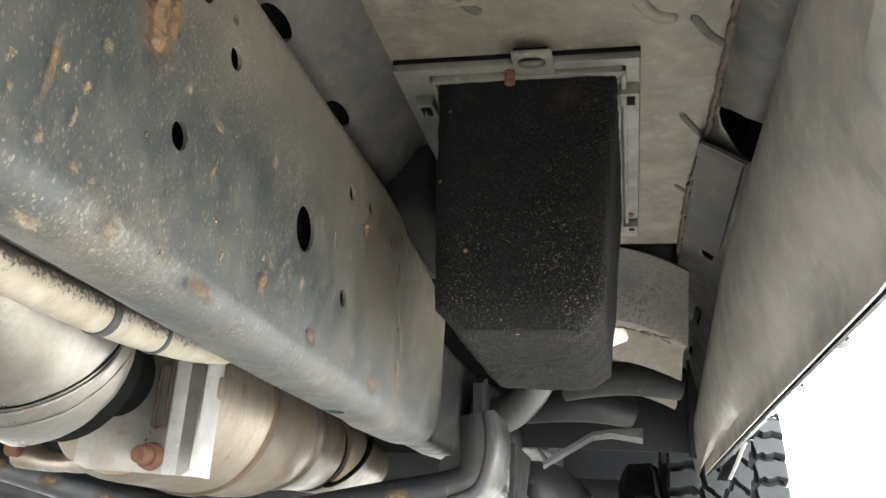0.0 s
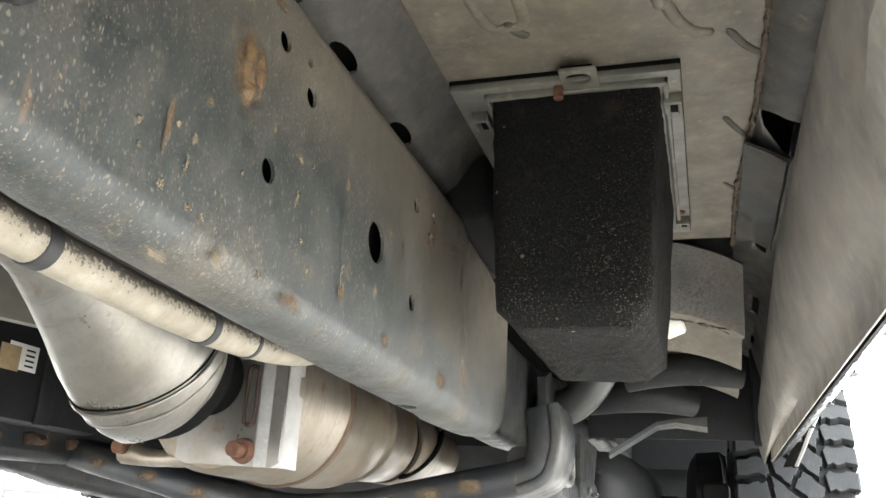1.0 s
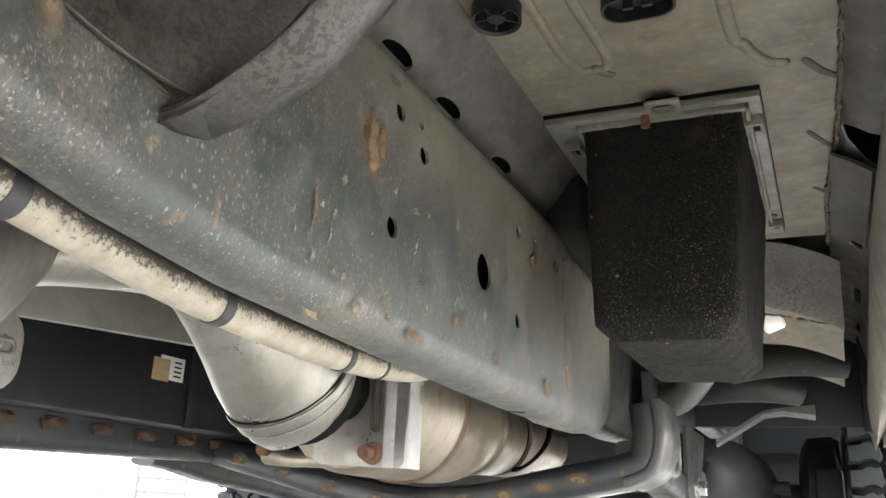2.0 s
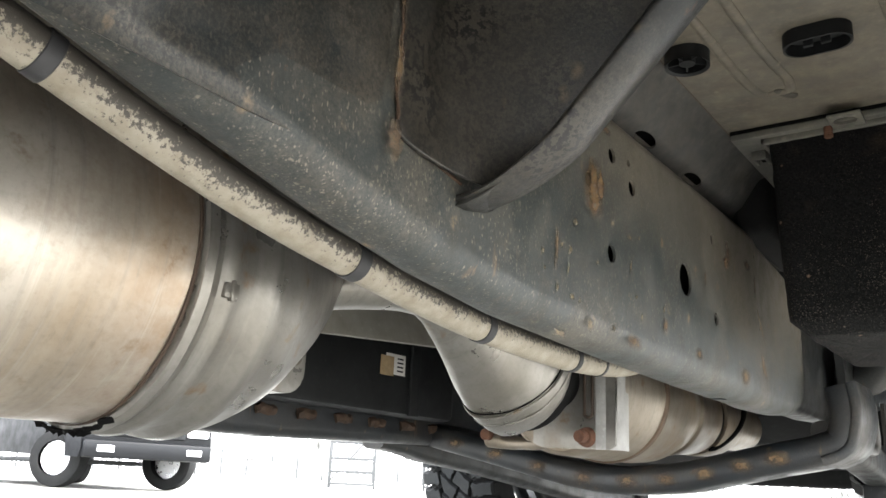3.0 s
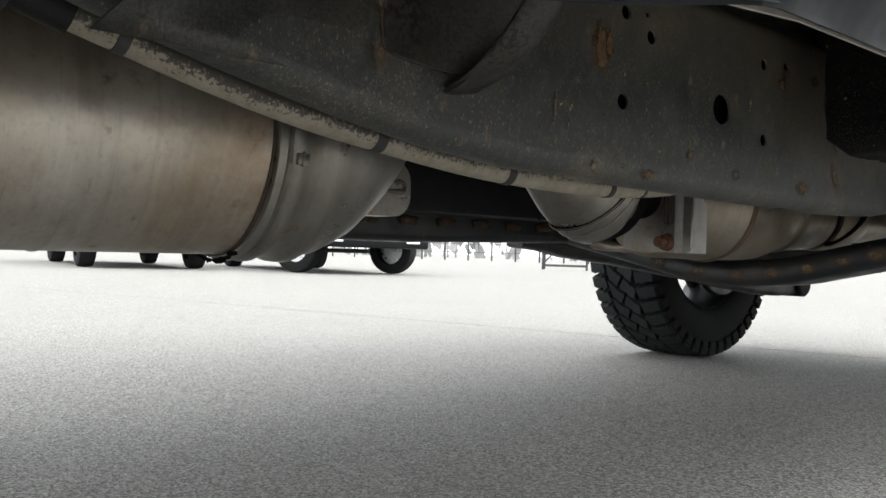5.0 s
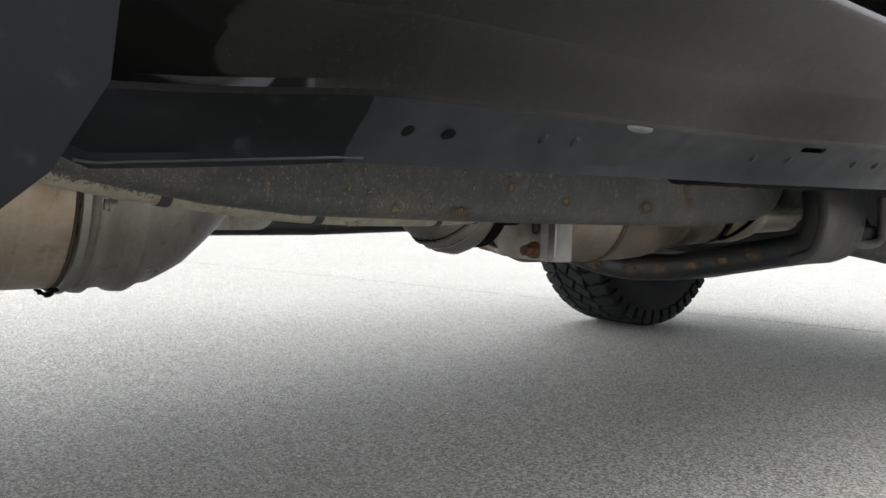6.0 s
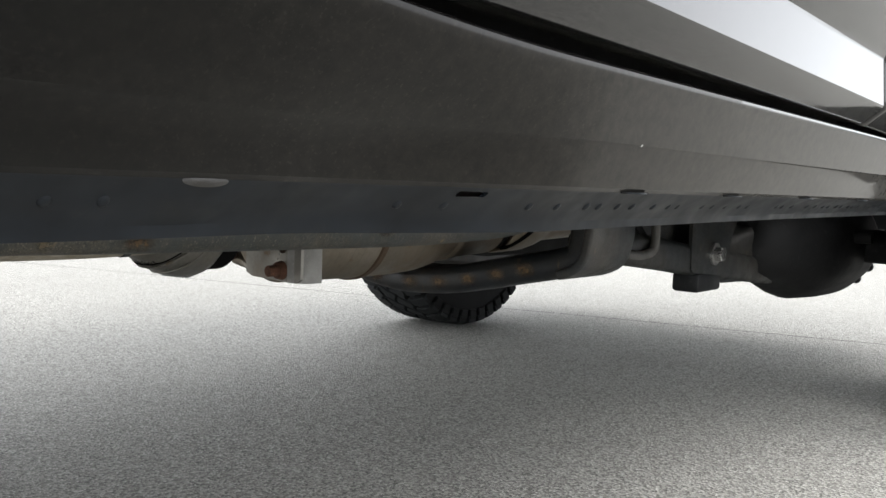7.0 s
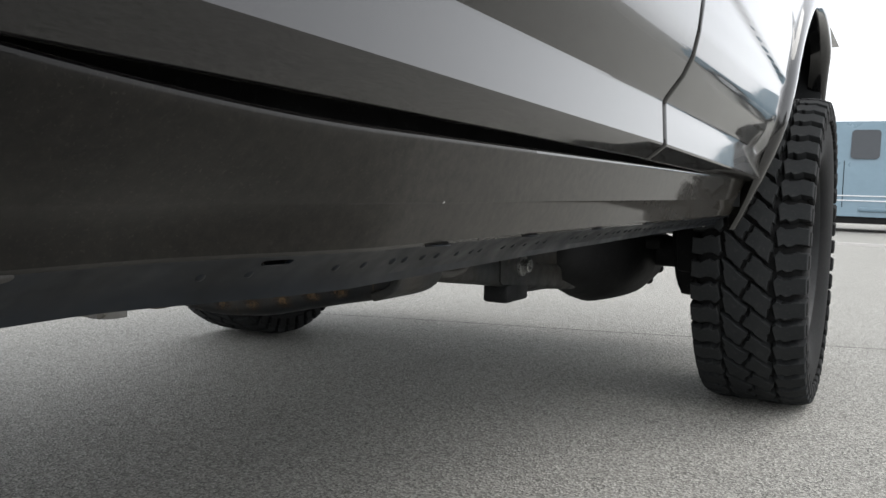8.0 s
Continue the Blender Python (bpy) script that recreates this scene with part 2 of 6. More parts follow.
STEEL = bare_metal("muffler_steel", (0.53, 0.5, 0.45), (0.38, 0.31, 0.23), 0.36, (-.82, -.67))
STEEL_CLEAN = bare_metal("cone_steel", (0.3, 0.29, 0.272), (0.21, 0.192, 0.162), 0.3)
STEEL_WARM = bare_metal("converter_steel", (0.27, 0.24, 0.2), (0.2, 0.155, 0.105), 0.38)
RUSTY = plain("rust", (0.14, 0.062, 0.035), 0.85, 0, 0.6, 90, 1.0)
# near black for gaskets, and for shade painted into gaps and cavities
BLACK_GAP = plain("black_gasket_and_shade", (0.003, 0.003, 0.003), 0.9)
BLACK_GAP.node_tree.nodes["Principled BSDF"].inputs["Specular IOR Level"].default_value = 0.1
RUBBER_STRAP = plain("black_tape", (0.03, 0.03, 0.032), 0.6)
PLASTIC = plain("black_plastic", (0.012, 0.013, 0.014), 0.5, 0, 0.4, 25)
UNDER_DARK = plain("dark_undercarriage", (0.011, 0.0112, 0.0115), 0.65, 0, 0.5, 14, 1.0)
for dull in (PLASTIC, UNDER_DARK):
    dull.node_tree.nodes["Principled BSDF"].inputs["Specular IOR Level"].default_value = 0.25
UNDER_GREY = grimy("dusty_undercarriage", (0.010, 0.0125, 0.0135), (0.036, 0.032, 0.026), 0.45, 0.5, 0.3, 0.1, 0.7)
CHROME = plain("zinc_bolt", (0.55, 0.55, 0.54), 0.3, 0.9, 0.3, 60)
LABEL_WHITE = plain("label_white", (0.75, 0.74, 0.7), 0.6, 0, 0.1, 40, 0)
LABEL_TAN = plain("label_tan", (0.4, 0.29, 0.16), 0.7, 0, 0.4, 60, 0)
# dark colour of the short dents stands in for their groove shade
BEAD_SHADE = plain("shaded_pressed_dent", (0.065, 0.059, 0.049), 0.8, 0, 0.4, 60)
SEALER = plain("seam_sealer", (0.085, 0.064, 0.046), 0.9, 0, 0.6, 120, 2)


def foam_material():
    mat, nt, n = material("black_fibre_foam", 0.95)
    v = coords(nt)
    c = mix(nt, noise_fac(nt, v, 330, 0.4, 0.8, 3), (0.004, 0.0042, 0.0045), (0.015, 0.0145, 0.014))
    grit = mult(nt, noise_fac(nt, v, 520, 0.58, 0.72, 2), noise_fac(nt, v, 7, 0.42, 0.68, 6, 0.7))
    c = mix(nt, mult(nt, grit, 0.75), c, (0.22, 0.18, 0.15))
    c = mix(nt, mult(nt, noise_fac(nt, v, 15, 0.58, 0.8, 6), 0.25), c, (0.12, 0.08, 0.055))
    c = mix(nt, mult(nt, spots(nt, v, 27, 0.07, 0.5), 0.7), c, (0.25, 0.17, 0.12))
    nt.links.new(c, n.inputs["Base Color"])
    n.inputs["Specular IOR Level"].default_value = 0.15
    bump(nt, n, noise_fac(nt, v, 330, 0.2, 0.8, 4), 0.7, 0.003)
    return mat


FOAM = foam_material()


def conduit_material():
    """Cream coating that has flaked off the upper side of the tube down to black."""
    mat, nt, n = material("flaked_cream_coating", 0.6)
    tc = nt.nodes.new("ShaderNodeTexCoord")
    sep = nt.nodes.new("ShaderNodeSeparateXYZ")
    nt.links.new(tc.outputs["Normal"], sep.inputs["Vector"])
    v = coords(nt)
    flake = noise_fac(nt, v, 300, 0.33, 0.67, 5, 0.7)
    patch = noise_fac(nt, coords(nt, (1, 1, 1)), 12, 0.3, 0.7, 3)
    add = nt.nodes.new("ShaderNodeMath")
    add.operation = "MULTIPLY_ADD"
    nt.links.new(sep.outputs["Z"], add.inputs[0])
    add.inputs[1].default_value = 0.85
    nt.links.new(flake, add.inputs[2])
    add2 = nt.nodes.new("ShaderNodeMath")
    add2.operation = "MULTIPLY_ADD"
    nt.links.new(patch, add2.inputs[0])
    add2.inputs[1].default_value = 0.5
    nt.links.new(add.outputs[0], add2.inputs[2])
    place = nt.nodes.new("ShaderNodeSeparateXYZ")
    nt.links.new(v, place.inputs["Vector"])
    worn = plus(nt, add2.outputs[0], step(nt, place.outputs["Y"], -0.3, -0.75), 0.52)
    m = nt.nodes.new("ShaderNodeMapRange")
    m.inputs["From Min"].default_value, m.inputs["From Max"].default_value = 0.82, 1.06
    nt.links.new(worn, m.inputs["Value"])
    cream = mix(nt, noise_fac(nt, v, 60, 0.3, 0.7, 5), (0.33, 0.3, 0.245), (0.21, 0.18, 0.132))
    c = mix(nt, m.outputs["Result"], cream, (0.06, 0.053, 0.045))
    nt.links.new(c, n.inputs["Base Color"])
    bump(nt, n, flake, 0.3, 0.001)
    return mat


CONDUIT = conduit_material()


def gloss_paint():
    """Black clear-coated car paint with a thin veil of dust and a few specks."""
    mat, nt, n = material("gloss_black_paint", 0.25, 0.0, 1.0)
    v = coords(nt)
    c = mix(nt, mult(nt, noise_fac(nt, v, 12, 0.4, 0.8, 8), 0.5), (0.003, 0.003, 0.0035), (0.009, 0.0088, 0.0085))
    c = mix(nt, mult(nt, noise_fac(nt, v, 240, 0.62, 0.78, 3), 0.2), c, (0.06, 0.057, 0.05))
    sep = nt.nodes.new("ShaderNodeSeparateXYZ")
    nt.links.new(v, sep.inputs["Vector"])
    # paler towards the front: real dust plus brightness put into the colour
    lit_dust = mult(nt, mult(nt, step(nt, sep.outputs["Y"], -0.6, -0.1), step(nt, sep.outputs["Z"], 0.8, 0.62)), noise_fac(nt, v, 70, 0.2, 0.7, 6, 0.75))
    c = mix(nt, mult(nt, lit_dust, 0.5), c, (0.03, 0.028, 0.024))
    c = mix(nt, mult(nt, spots(nt, v, 17, 0.025, 0.4), 0.6), c, (0.5, 0.5, 0.48))
    nt.links.new(c, n.inputs["Base Color"])
    n.inputs["Specular IOR Level"].default_value = 0.1
    n.inputs["Coat IOR"].default_value = 1.55
    n.inputs["Sheen Weight"].default_value, n.inputs["Sheen Roughness"].default_value = 0.015, 0.35
    n.inputs["Sheen Tint"].default_value = (1.0, 0.93, 0.82, 1)
    m = nt.nodes.new("ShaderNodeMapRange")
    m.inputs["To Min"].default_value, m.inputs["To Max"].default_value = 0.03, 0.08
    nt.links.new(noise_fac(nt, v, 30, 0.35, 0.75, 6), m.inputs["Value"])
    nt.links.new(m.outputs["Result"], n.inputs["Coat Roughness"])
    return mat


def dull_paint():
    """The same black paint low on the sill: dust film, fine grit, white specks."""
    mat, nt, n = material("dusty_black_paint", 0.4, 0.0, 1.0)
    v = coords(nt)
    c = mix(nt, mult(nt, noise_fac(nt, v, 6, 0.35, 0.75, 8), 0.8), (0.001, 0.0013, 0.0014), (0.003, 0.0029, 0.0025))
    c = mix(nt, mult(nt, noise_fac(nt, v, 260, 0.55, 0.78, 4, 0.7), 0.25), c, (0.028, 0.024, 0.018))
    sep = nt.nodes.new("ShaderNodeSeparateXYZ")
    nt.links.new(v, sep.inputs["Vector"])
    # dust film growing forwards, partly painted brightness for missing reflections
    lit_dust = mult(nt, step(nt, plus(nt, sep.outputs["Y"], noise_fac(nt, v, 5, 0.3, 0.7, 6), 0.2), -0.6, 0.2), noise_fac(nt, v, 90, 0.2, 0.7, 6, 0.75))
    c = mix(nt, mult(nt, lit_dust, 0.75), c, (0.042, 0.037, 0.03))
    grit = mult(nt, noise_fac(nt, v, 420, 0.6, 0.7, 2), noise_fac(nt, v, 8, 0.4, 0.65, 5))
    c = mix(nt, mult(nt, grit, 0.3), c, (0.05, 0.045, 0.036))
    c = mix(nt, mult(nt, spots(nt, v, 19, 0.028, 0.4), 0.8), c, (0.5, 0.5, 0.48))
    nt.links.new(c, n.inputs["Base Color"])
    n.inputs["Specular IOR Level"].default_value = 0.05
    n.inputs["Coat IOR"].default_value = 1.26
    n.inputs["Sheen Weight"].default_value, n.inputs["Sheen Roughness"].default_value = 0.03, 0.35
    n.inputs["Sheen Tint"].default_value = (1.0, 0.93, 0.82, 1)
    m = nt.nodes.new("ShaderNodeMapRange")
    m.inputs["To Min"].default_value, m.inputs["To Max"].default_value = 0.015, 0.13
    nt.links.new(noise_fac(nt, v, 24, 0.35, 0.75, 6), m.inputs["Value"])
    nt.links.new(m.outputs["Result"], n.inputs["Coat Roughness"])
    return mat


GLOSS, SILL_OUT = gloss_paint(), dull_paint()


def flange_paint():
    """Scuffed bluish black paint on the dented lower flange."""
    mat, nt, n = material("flange_paint", 0.36, 0.0, 0.12)
    v = coords(nt)
    c = mix(nt, noise_fac(nt, v, 13, 0.35, 0.7, 5), (0.0028, 0.0042, 0.006), (0.0095, 0.0125, 0.0165))
    c = mix(nt, mult(nt, noise_fac(nt, v, 60, 0.55, 0.8, 6), 0.2), c, (0.04, 0.038, 0.033))
    nt.links.new(c, n.inputs["Base Color"])
    n.inputs["Coat Roughness"].default_value = 0.2
    n.inputs["Specular IOR Level"].default_value = 0.2
    rough_mix(nt, n, noise_fac(nt, v, 20, 0.3, 0.7), 0.28, 0.55)
    bump(nt, n, noise_fac(nt, v, 18, 0.2, 0.8, 2), 0.35, 0.003)
    return mat


FLANGE = flange_paint()
COVER = plain("bluish_black_plastic", (0.0018, 0.0027, 0.0032), 0.6, 0, 0.4, 12)
COVER.node_tree.nodes["Principled BSDF"].inputs["Specular IOR Level"].default_value = 0.12


def rubber_material(name, dark, light, dust):
    mat, nt, n = material(name, 0.7)
    v = coords(nt)
    c = mix(nt, noise_fac(nt, v, 12, 0.3, 0.7, 6), dark, light)
    c = mix(nt, mult(nt, noise_fac(nt, v, 120, 0.55, 0.75, 4), 0.4), c, dust)
    nt.links.new(c, n.inputs["Base Color"])
    n.inputs["Specular IOR Level"].default_value, n.inputs["Roughness"].default_value = 0.2, 0.85
    bump(nt, n, noise_fac(nt, v, 200, 0.2, 0.8, 3), 0.3, 0.001)
    return mat


# worn blocks lighter, carcass darker: groove shade partly put into the colour
RUBBER = rubber_material("tyre_rubber", (0.007, 0.0075, 0.008), (0.012, 0.012, 0.012), (0.03, 0.029, 0.025))
TREAD = rubber_material("worn_tread_rubber", (0.013, 0.0145, 0.0155), (0.022, 0.0235, 0.024), (0.05, 0.05, 0.047))


def ground_material():
    """Weathered grey paving with visible small stones, stains and fine cracks."""
    mat, nt, n = material("weathered_paving", 0.85)
    v = coords(nt)
    vor = nt.nodes.new("ShaderNodeTexVoronoi")
    vor.inputs["Scale"].default_value = 190
    nt.links.new(v, vor.inputs["Vector"])
    stone = nt.nodes.new("ShaderNodeMapRange")
    nt.links.new(vor.outputs["Color"], stone.inputs["Value"])
    c = mix(nt, stone.outputs["Result"], (0.075, 0.073, 0.066), (0.45, 0.44, 0.40))
    c = mix(nt, mult(nt, noise_fac(nt, v, 150, 0.5, 0.64, 4), 0.9), c, (0.06, 0.058, 0.055))
    c = mix(nt, mult(nt, noise_fac(nt, v, 260, 0.6, 0.66, 3), 0.85), c, (0.68, 0.67, 0.64))
    c = mix(nt, mult(nt, noise_fac(nt, v, 1.1, 0.45, 0.75, 7), 0.3), c, (0.18, 0.177, 0.162))
    c = mix(nt, mult(nt, noise_fac(nt, v, 6, 0.5, 0.8, 6), 0.25), c, (0.3, 0.29, 0.262))
    c = mix(nt, mult(nt, spots(nt, v, 3.2, 0.02, 0.5), 0.8), c, (0.04, 0.04, 0.036))
    nt.links.new(c, n.inputs["Base Color"])
    bump(nt, n, vor.outputs["Distance"], 0.8, 0.0035)
    return mat


GROUND = ground_material()


# ---- building helpers ----
def mesh_object(name, bm, mat, smooth=35):
    bmesh.ops.recalc_face_normals(bm, faces=bm.faces[:])
    me = bpy.data.meshes.new(name)
    bm.to_mesh(me)
    bm.free()
    for m in (mat if isinstance(mat, (list, tuple)) else [mat]):
        me.materials.append(m)
    if smooth:
        me.shade_smooth()
        me.set_sharp_from_angle(angle=radians(smooth))
    return new(name, me)


def part(name, bm, mat, parent, label="", smooth=35):
    ob = mesh_object(name, bm, mat, smooth)
    ob.parent = parent
    return tagged(ob, label)


def loft(bm, loops, closed=True, caps=True):
    """Skin a list of loops of points that all have the same count."""
    rows = [[bm.verts.new(p) for p in loop] for loop in loops]
    k = len(rows[0])
    for a, b in zip(rows, rows[1:]):
        for i in range(k if closed else k - 1):
            j = (i + 1) % k
            bm.faces.new((a[i], a[j], b[j], b[i]))
    if caps and closed:
        bm.faces.new(rows[0][::-1])
        bm.faces.new(rows[-1])
    return rows


def round_rect(x0, x1, z0, z1, r, n=4):
    pts = []
    for cx, cz, a0 in ((x1 - r, z1 - r, 0), (x0 + r, z1 - r, 90), (x0 + r, z0 + r, 180), (x1 - r, z0 + r, 270)):
        for i in range(n + 1):
            a = radians(a0 + 90 * i / n)
            pts.append((cx + r * math.cos(a), cz + r * math.sin(a)))
    return pts


def box(bm, x0, x1, y0, y1, z0, z1, bevel=0.004, seg=2, m=None):
    made = bmesh.ops.create_cube(bm, size=1)["verts"]
    bmesh.ops.scale(bm, vec=(x1 - x0, y1 - y0, z1 - z0), verts=made)
    bmesh.ops.translate(bm, vec=((x0 + x1) / 2, (y0 + y1) / 2, (z0 + z1) / 2), verts=made)
    if m is not None:
        bmesh.ops.transform(bm, matrix=m, verts=made)
    if bevel:
        edges = list({e for v in made for e in v.link_edges})
        bmesh.ops.bevel(bm, geom=edges, offset=bevel, segments=seg, affect="EDGES", profile=0.5)
    return bm


def cyl(bm, a, b, r0, r1=None, seg=20, bevel=0.0):
    """A capped cylinder or cone from point a to point b."""
    a, b = Vector(a), Vector(b)
    r1 = r0 if r1 is None else r1
    q = (b - a).to_track_quat("Z", "Y")
    ring = lambda c, r: [c + q @ Vector((r * math.cos(2 * math.pi * i / seg), r * math.sin(2 * math.pi * i / seg), 0)) for i in range(seg)]
    d = (b - a).normalized()
    loops = [ring(a, r0), ring(b, r1)]
    if bevel:
        loops = [ring(a, r0 - bevel), ring(a + d * bevel, r0), ring(b - d * bevel, r1), ring(b, r1 - bevel)]
    loft(bm, loops)
    return bm


def smooth_path(points, per=6):
    """A Catmull-Rom curve through the points."""
    p = [Vector(q) for q in points]
    p = [2 * p[0] - p[1]] + p + [2 * p[-1] - p[-2]]
    out = []
    for i in range(1, len(p) - 2):
        for k in range(per):
            t = k / per
            out.append(0.5 * (2 * p[i] + (p[i + 1] - p[i - 1]) * t + (2 * p[i - 1] - 5 * p[i] + 4 * p[i + 1] - p[i + 2]) * t * t
                              + (3 * p[i] - p[i - 1] - 3 * p[i + 1] + p[i + 2]) * t ** 3))
    return out + [p[-2]]


def tube(bm, points, r, seg=14, per=6):
    """A round tube along a smooth path; r is one radius or one for each given point."""
    path = smooth_path(points, per) if per > 1 else [Vector(q) for q in points]
    radii = [r] * len(path)
    if not isinstance(r, (int, float)):
        radii = [float(np.interp(i / max(per, 1), range(len(points)), r)) for i in range(len(path))]
    loops, side = [], None
    for i, c in enumerate(path):
        d = (path[min(i + 1, len(path) - 1)] - path[max(i - 1, 0)]).normalized()
        if side is None:
            side = d.orthogonal().normalized()
        side = (side - d * side.dot(d)).normalized()
        up = d.cross(side)
        loops.append([c + radii[i] * (math.cos(2 * math.pi * k / seg) * side + math.sin(2 * math.pi * k / seg) * up) for k in range(seg)])
    loft(bm, loops)
    return bm


def revolve(bm, profile, cx, cz, seg=48, caps=True, sx=1.0, sz=1.0):
    """Turn (y, radius) round an axis along y at (cx, cz)."""
    loops = [[(cx + sx * r * math.cos(2 * math.pi * k / seg), y, cz + sz * r * math.sin(2 * math.pi * k / seg)) for k in range(seg)] for y, r in profile]
    loft(bm, loops, caps=caps)
    return bm


def extrude_y(bm, outline, y0, y1, step=0.1):
    """A closed (x, z) outline drawn out along y."""
    n = max(1, int(round((y1 - y0) / step)))
    loft(bm, [[(x, y0 + (y1 - y0) * i / n, z) for x, z in outline] for i in range(n + 1)])
    return bm


def sheet(line, t):
    """A closed outline: the open (x, z) line given a thickness t."""
    out = []
    for i, p in enumerate(line):
        a, b = line[max(i - 1, 0)], line[min(i + 1, len(line) - 1)]
        dx, dz = b[0] - a[0], b[1] - a[1]
        k = t / (math.hypot(dx, dz) or 1)
        out.append((p[0] - dz * k, p[1] + dx * k))
    return list(line) + out[::-1]


def cut(bm, cutter):
    """The first solid less the second."""
    obs = []
    for b in (bm, cutter):
        bmesh.ops.recalc_face_normals(b, faces=b.faces[:])
        me = bpy.data.meshes.new("work")
        b.to_mesh(me)
        b.free()
        obs.append(new("work", me))
    mod = obs[0].modifiers.new("cut", "BOOLEAN")
    mod.operation, mod.solver, mod.object = "DIFFERENCE", "EXACT", obs[1]
    done = bpy.data.meshes.new_from_object(obs[0].evaluated_get(bpy.context.evaluated_depsgraph_get()))
    out = bmesh.new()
    out.from_mesh(done)
    for ob in obs:
        me = ob.data
        bpy.data.objects.remove(ob)
        bpy.data.meshes.remove(me)
    bpy.data.meshes.remove(done)
    return out


def roughen(bm, amount, scale, seed=0.0):
    for v in bm.verts:
        v.co += amount * noise.noise_vector(v.co * scale + Vector((seed, seed, seed)))
    return bm


def hexbolt(bm, at, direction, r, h):
    a = Vector(at)
    d = Vector(direction).normalized()
    cyl(bm, a, a + d * h * 0.25, r * 1.45, seg=20)
    cyl(bm, a + d * h * 0.2, a + d * h, r, seg=6, bevel=r * 0.12)
    return bm


# ---- ground ----
bm = bmesh.new()
S = 400
vs = [bm.verts.new((x, y, 0)) for x, y in ((-S, -S), (S, -S), (S, S), (-S, S))]
bm.faces.new(vs)
ground = tagged(mesh_object("ground", bm, GROUND, 0), "weathered light grey paved parking lot with visible aggregate", "ground", kind="structure")

bm = bmesh.new()
pts = [(-30 + .6 * i, 2.55 + .285 * (-30 + .6 * i) + .02 * noise.noise(Vector((i * .7, 0, 0)))) for i in range(101)]
loft(bm, [[(x, y - .004, .0005), (x, y + .004, .0005), (x, y, .0012)] for x, y in pts])
tagged(mesh_object("pavement_joint", bm, UNDER_DARK, 0), "thin dark joint line in the paving", "joint", kind="structure")

# ---- the pickup truck seen from below ----
truck = new("pickup_truck")
tagged(truck, "black lifted pickup truck with dusty frame, exhaust and glossy doors", "pickup truck")

Y_AX, Z_AX, X_WH = 1.80, 0.41, 0.89


def rail_loops(stations, inset):
    loops = []
    for y, x0, x1, z0, z1 in stations:
        r = 0.022 - inset * 0.7
        loops.append([(x, y, z) for x, z in round_rect(x0 + inset, x1 - inset, z0 + inset, z1 - inset, r, 5)])
    return loops


def hollow_rail(stations, wall=0.0028):
    bm = bmesh.new()
    a = loft(bm, rail_loops(stations, 0.0), caps=False)
    b = loft(bm, rail_loops(stations, wall), caps=False)
    k = len(a[0])
    for ra, rb in ((a[0], b[0]), (a[-1], b[-1])):
        for i in range(k):
            j = (i + 1) % k
            bm.faces.new((ra[i], ra[j], rb[j], rb[i]))
    return bm


RAIL_ST = [(-2.4, .385, .437, .75, .93), (-1.6, .385, .437, .69, .87), (-1.25, .385, .437, .632, .80), (-1.1, .385, .437, .588, .765),
           (-1.0, .385, .437, .557, .74), (-.9, .385, .437, .527, .72), (-.8, .385, .437, .502, .705), (-.7, .385, .437, .480, .695),
           (-.6, .385, .437, .463, .69), (-.5, .385, .437, .453, .686), (-.3, .38, .438, .448, .684), (-.1, .375, .438, .445, .684),
           (.07, .375, .439, .443, .684), (.12, .375, .438, .443, .684), (.17, .37, .430, .442, .684), (.3, .365, .424, .445, .68),
           (.36, .362, .421, .448, .678), (.40, .36, .419, .452, .676), (.43, .36, .417, .459, .674), (.455, .36, .415, .469, .67), (.475, .36, .412, .484, .662), (.488, .36, .406, .50, .652), (.495, .362, .398, .52, .64)]
bm = hollow_rail(RAIL_ST)
cutter = bmesh.new()
for y, z, r in ((-.346, .634, .0078), (-.308, .639, .0038), (-.300, .615, .008), (-.348, .536, .0088), (-.155, .553, .0185), (-.058, .624, .0075),
                (-.055, .526, .0078), (.136, .546, .0032), (-.003, .631, .0055), (-.395, .594, .0075), (.115, .644, .003)):
    cyl(cutter, (.405, y, z), (.47, y, z), r, seg=16)
cyl(cutter, (.40, .055, .42), (.40, .055, .46), .012, seg=14)
# added black sheet that paints the inside of the rail's holes dark
shade_sheet = bmesh.new()
box(shade_sheet, .418, .424, -.45, .10, .46, .66, .001)
part("cavity_shade", shade_sheet, BLACK_GAP, truck)
frame_rail = part("frame_rail", cut(bm, cutter), RAIL, truck, "dusty dark grey boxed steel frame rail with round holes", 30)

bm = bmesh.new()
loft(bm, [[(x, y, z) for x, z in round_rect(x0, x1, z0, z1, .02)] for y, x0, x1, z0, z1 in
          ((.44, .33, .392, .468, .645), (.7, .325, .388, .468, .645), (1.0, .325, .385, .48, .655), (1.3, .33, .39, .53, .69), (1.7, .35, .41, .6, .74), (2.5, .35, .41, .6, .74))])
part("front_rail", bm, UNDER_GREY, truck, "dark front section of the frame rail")


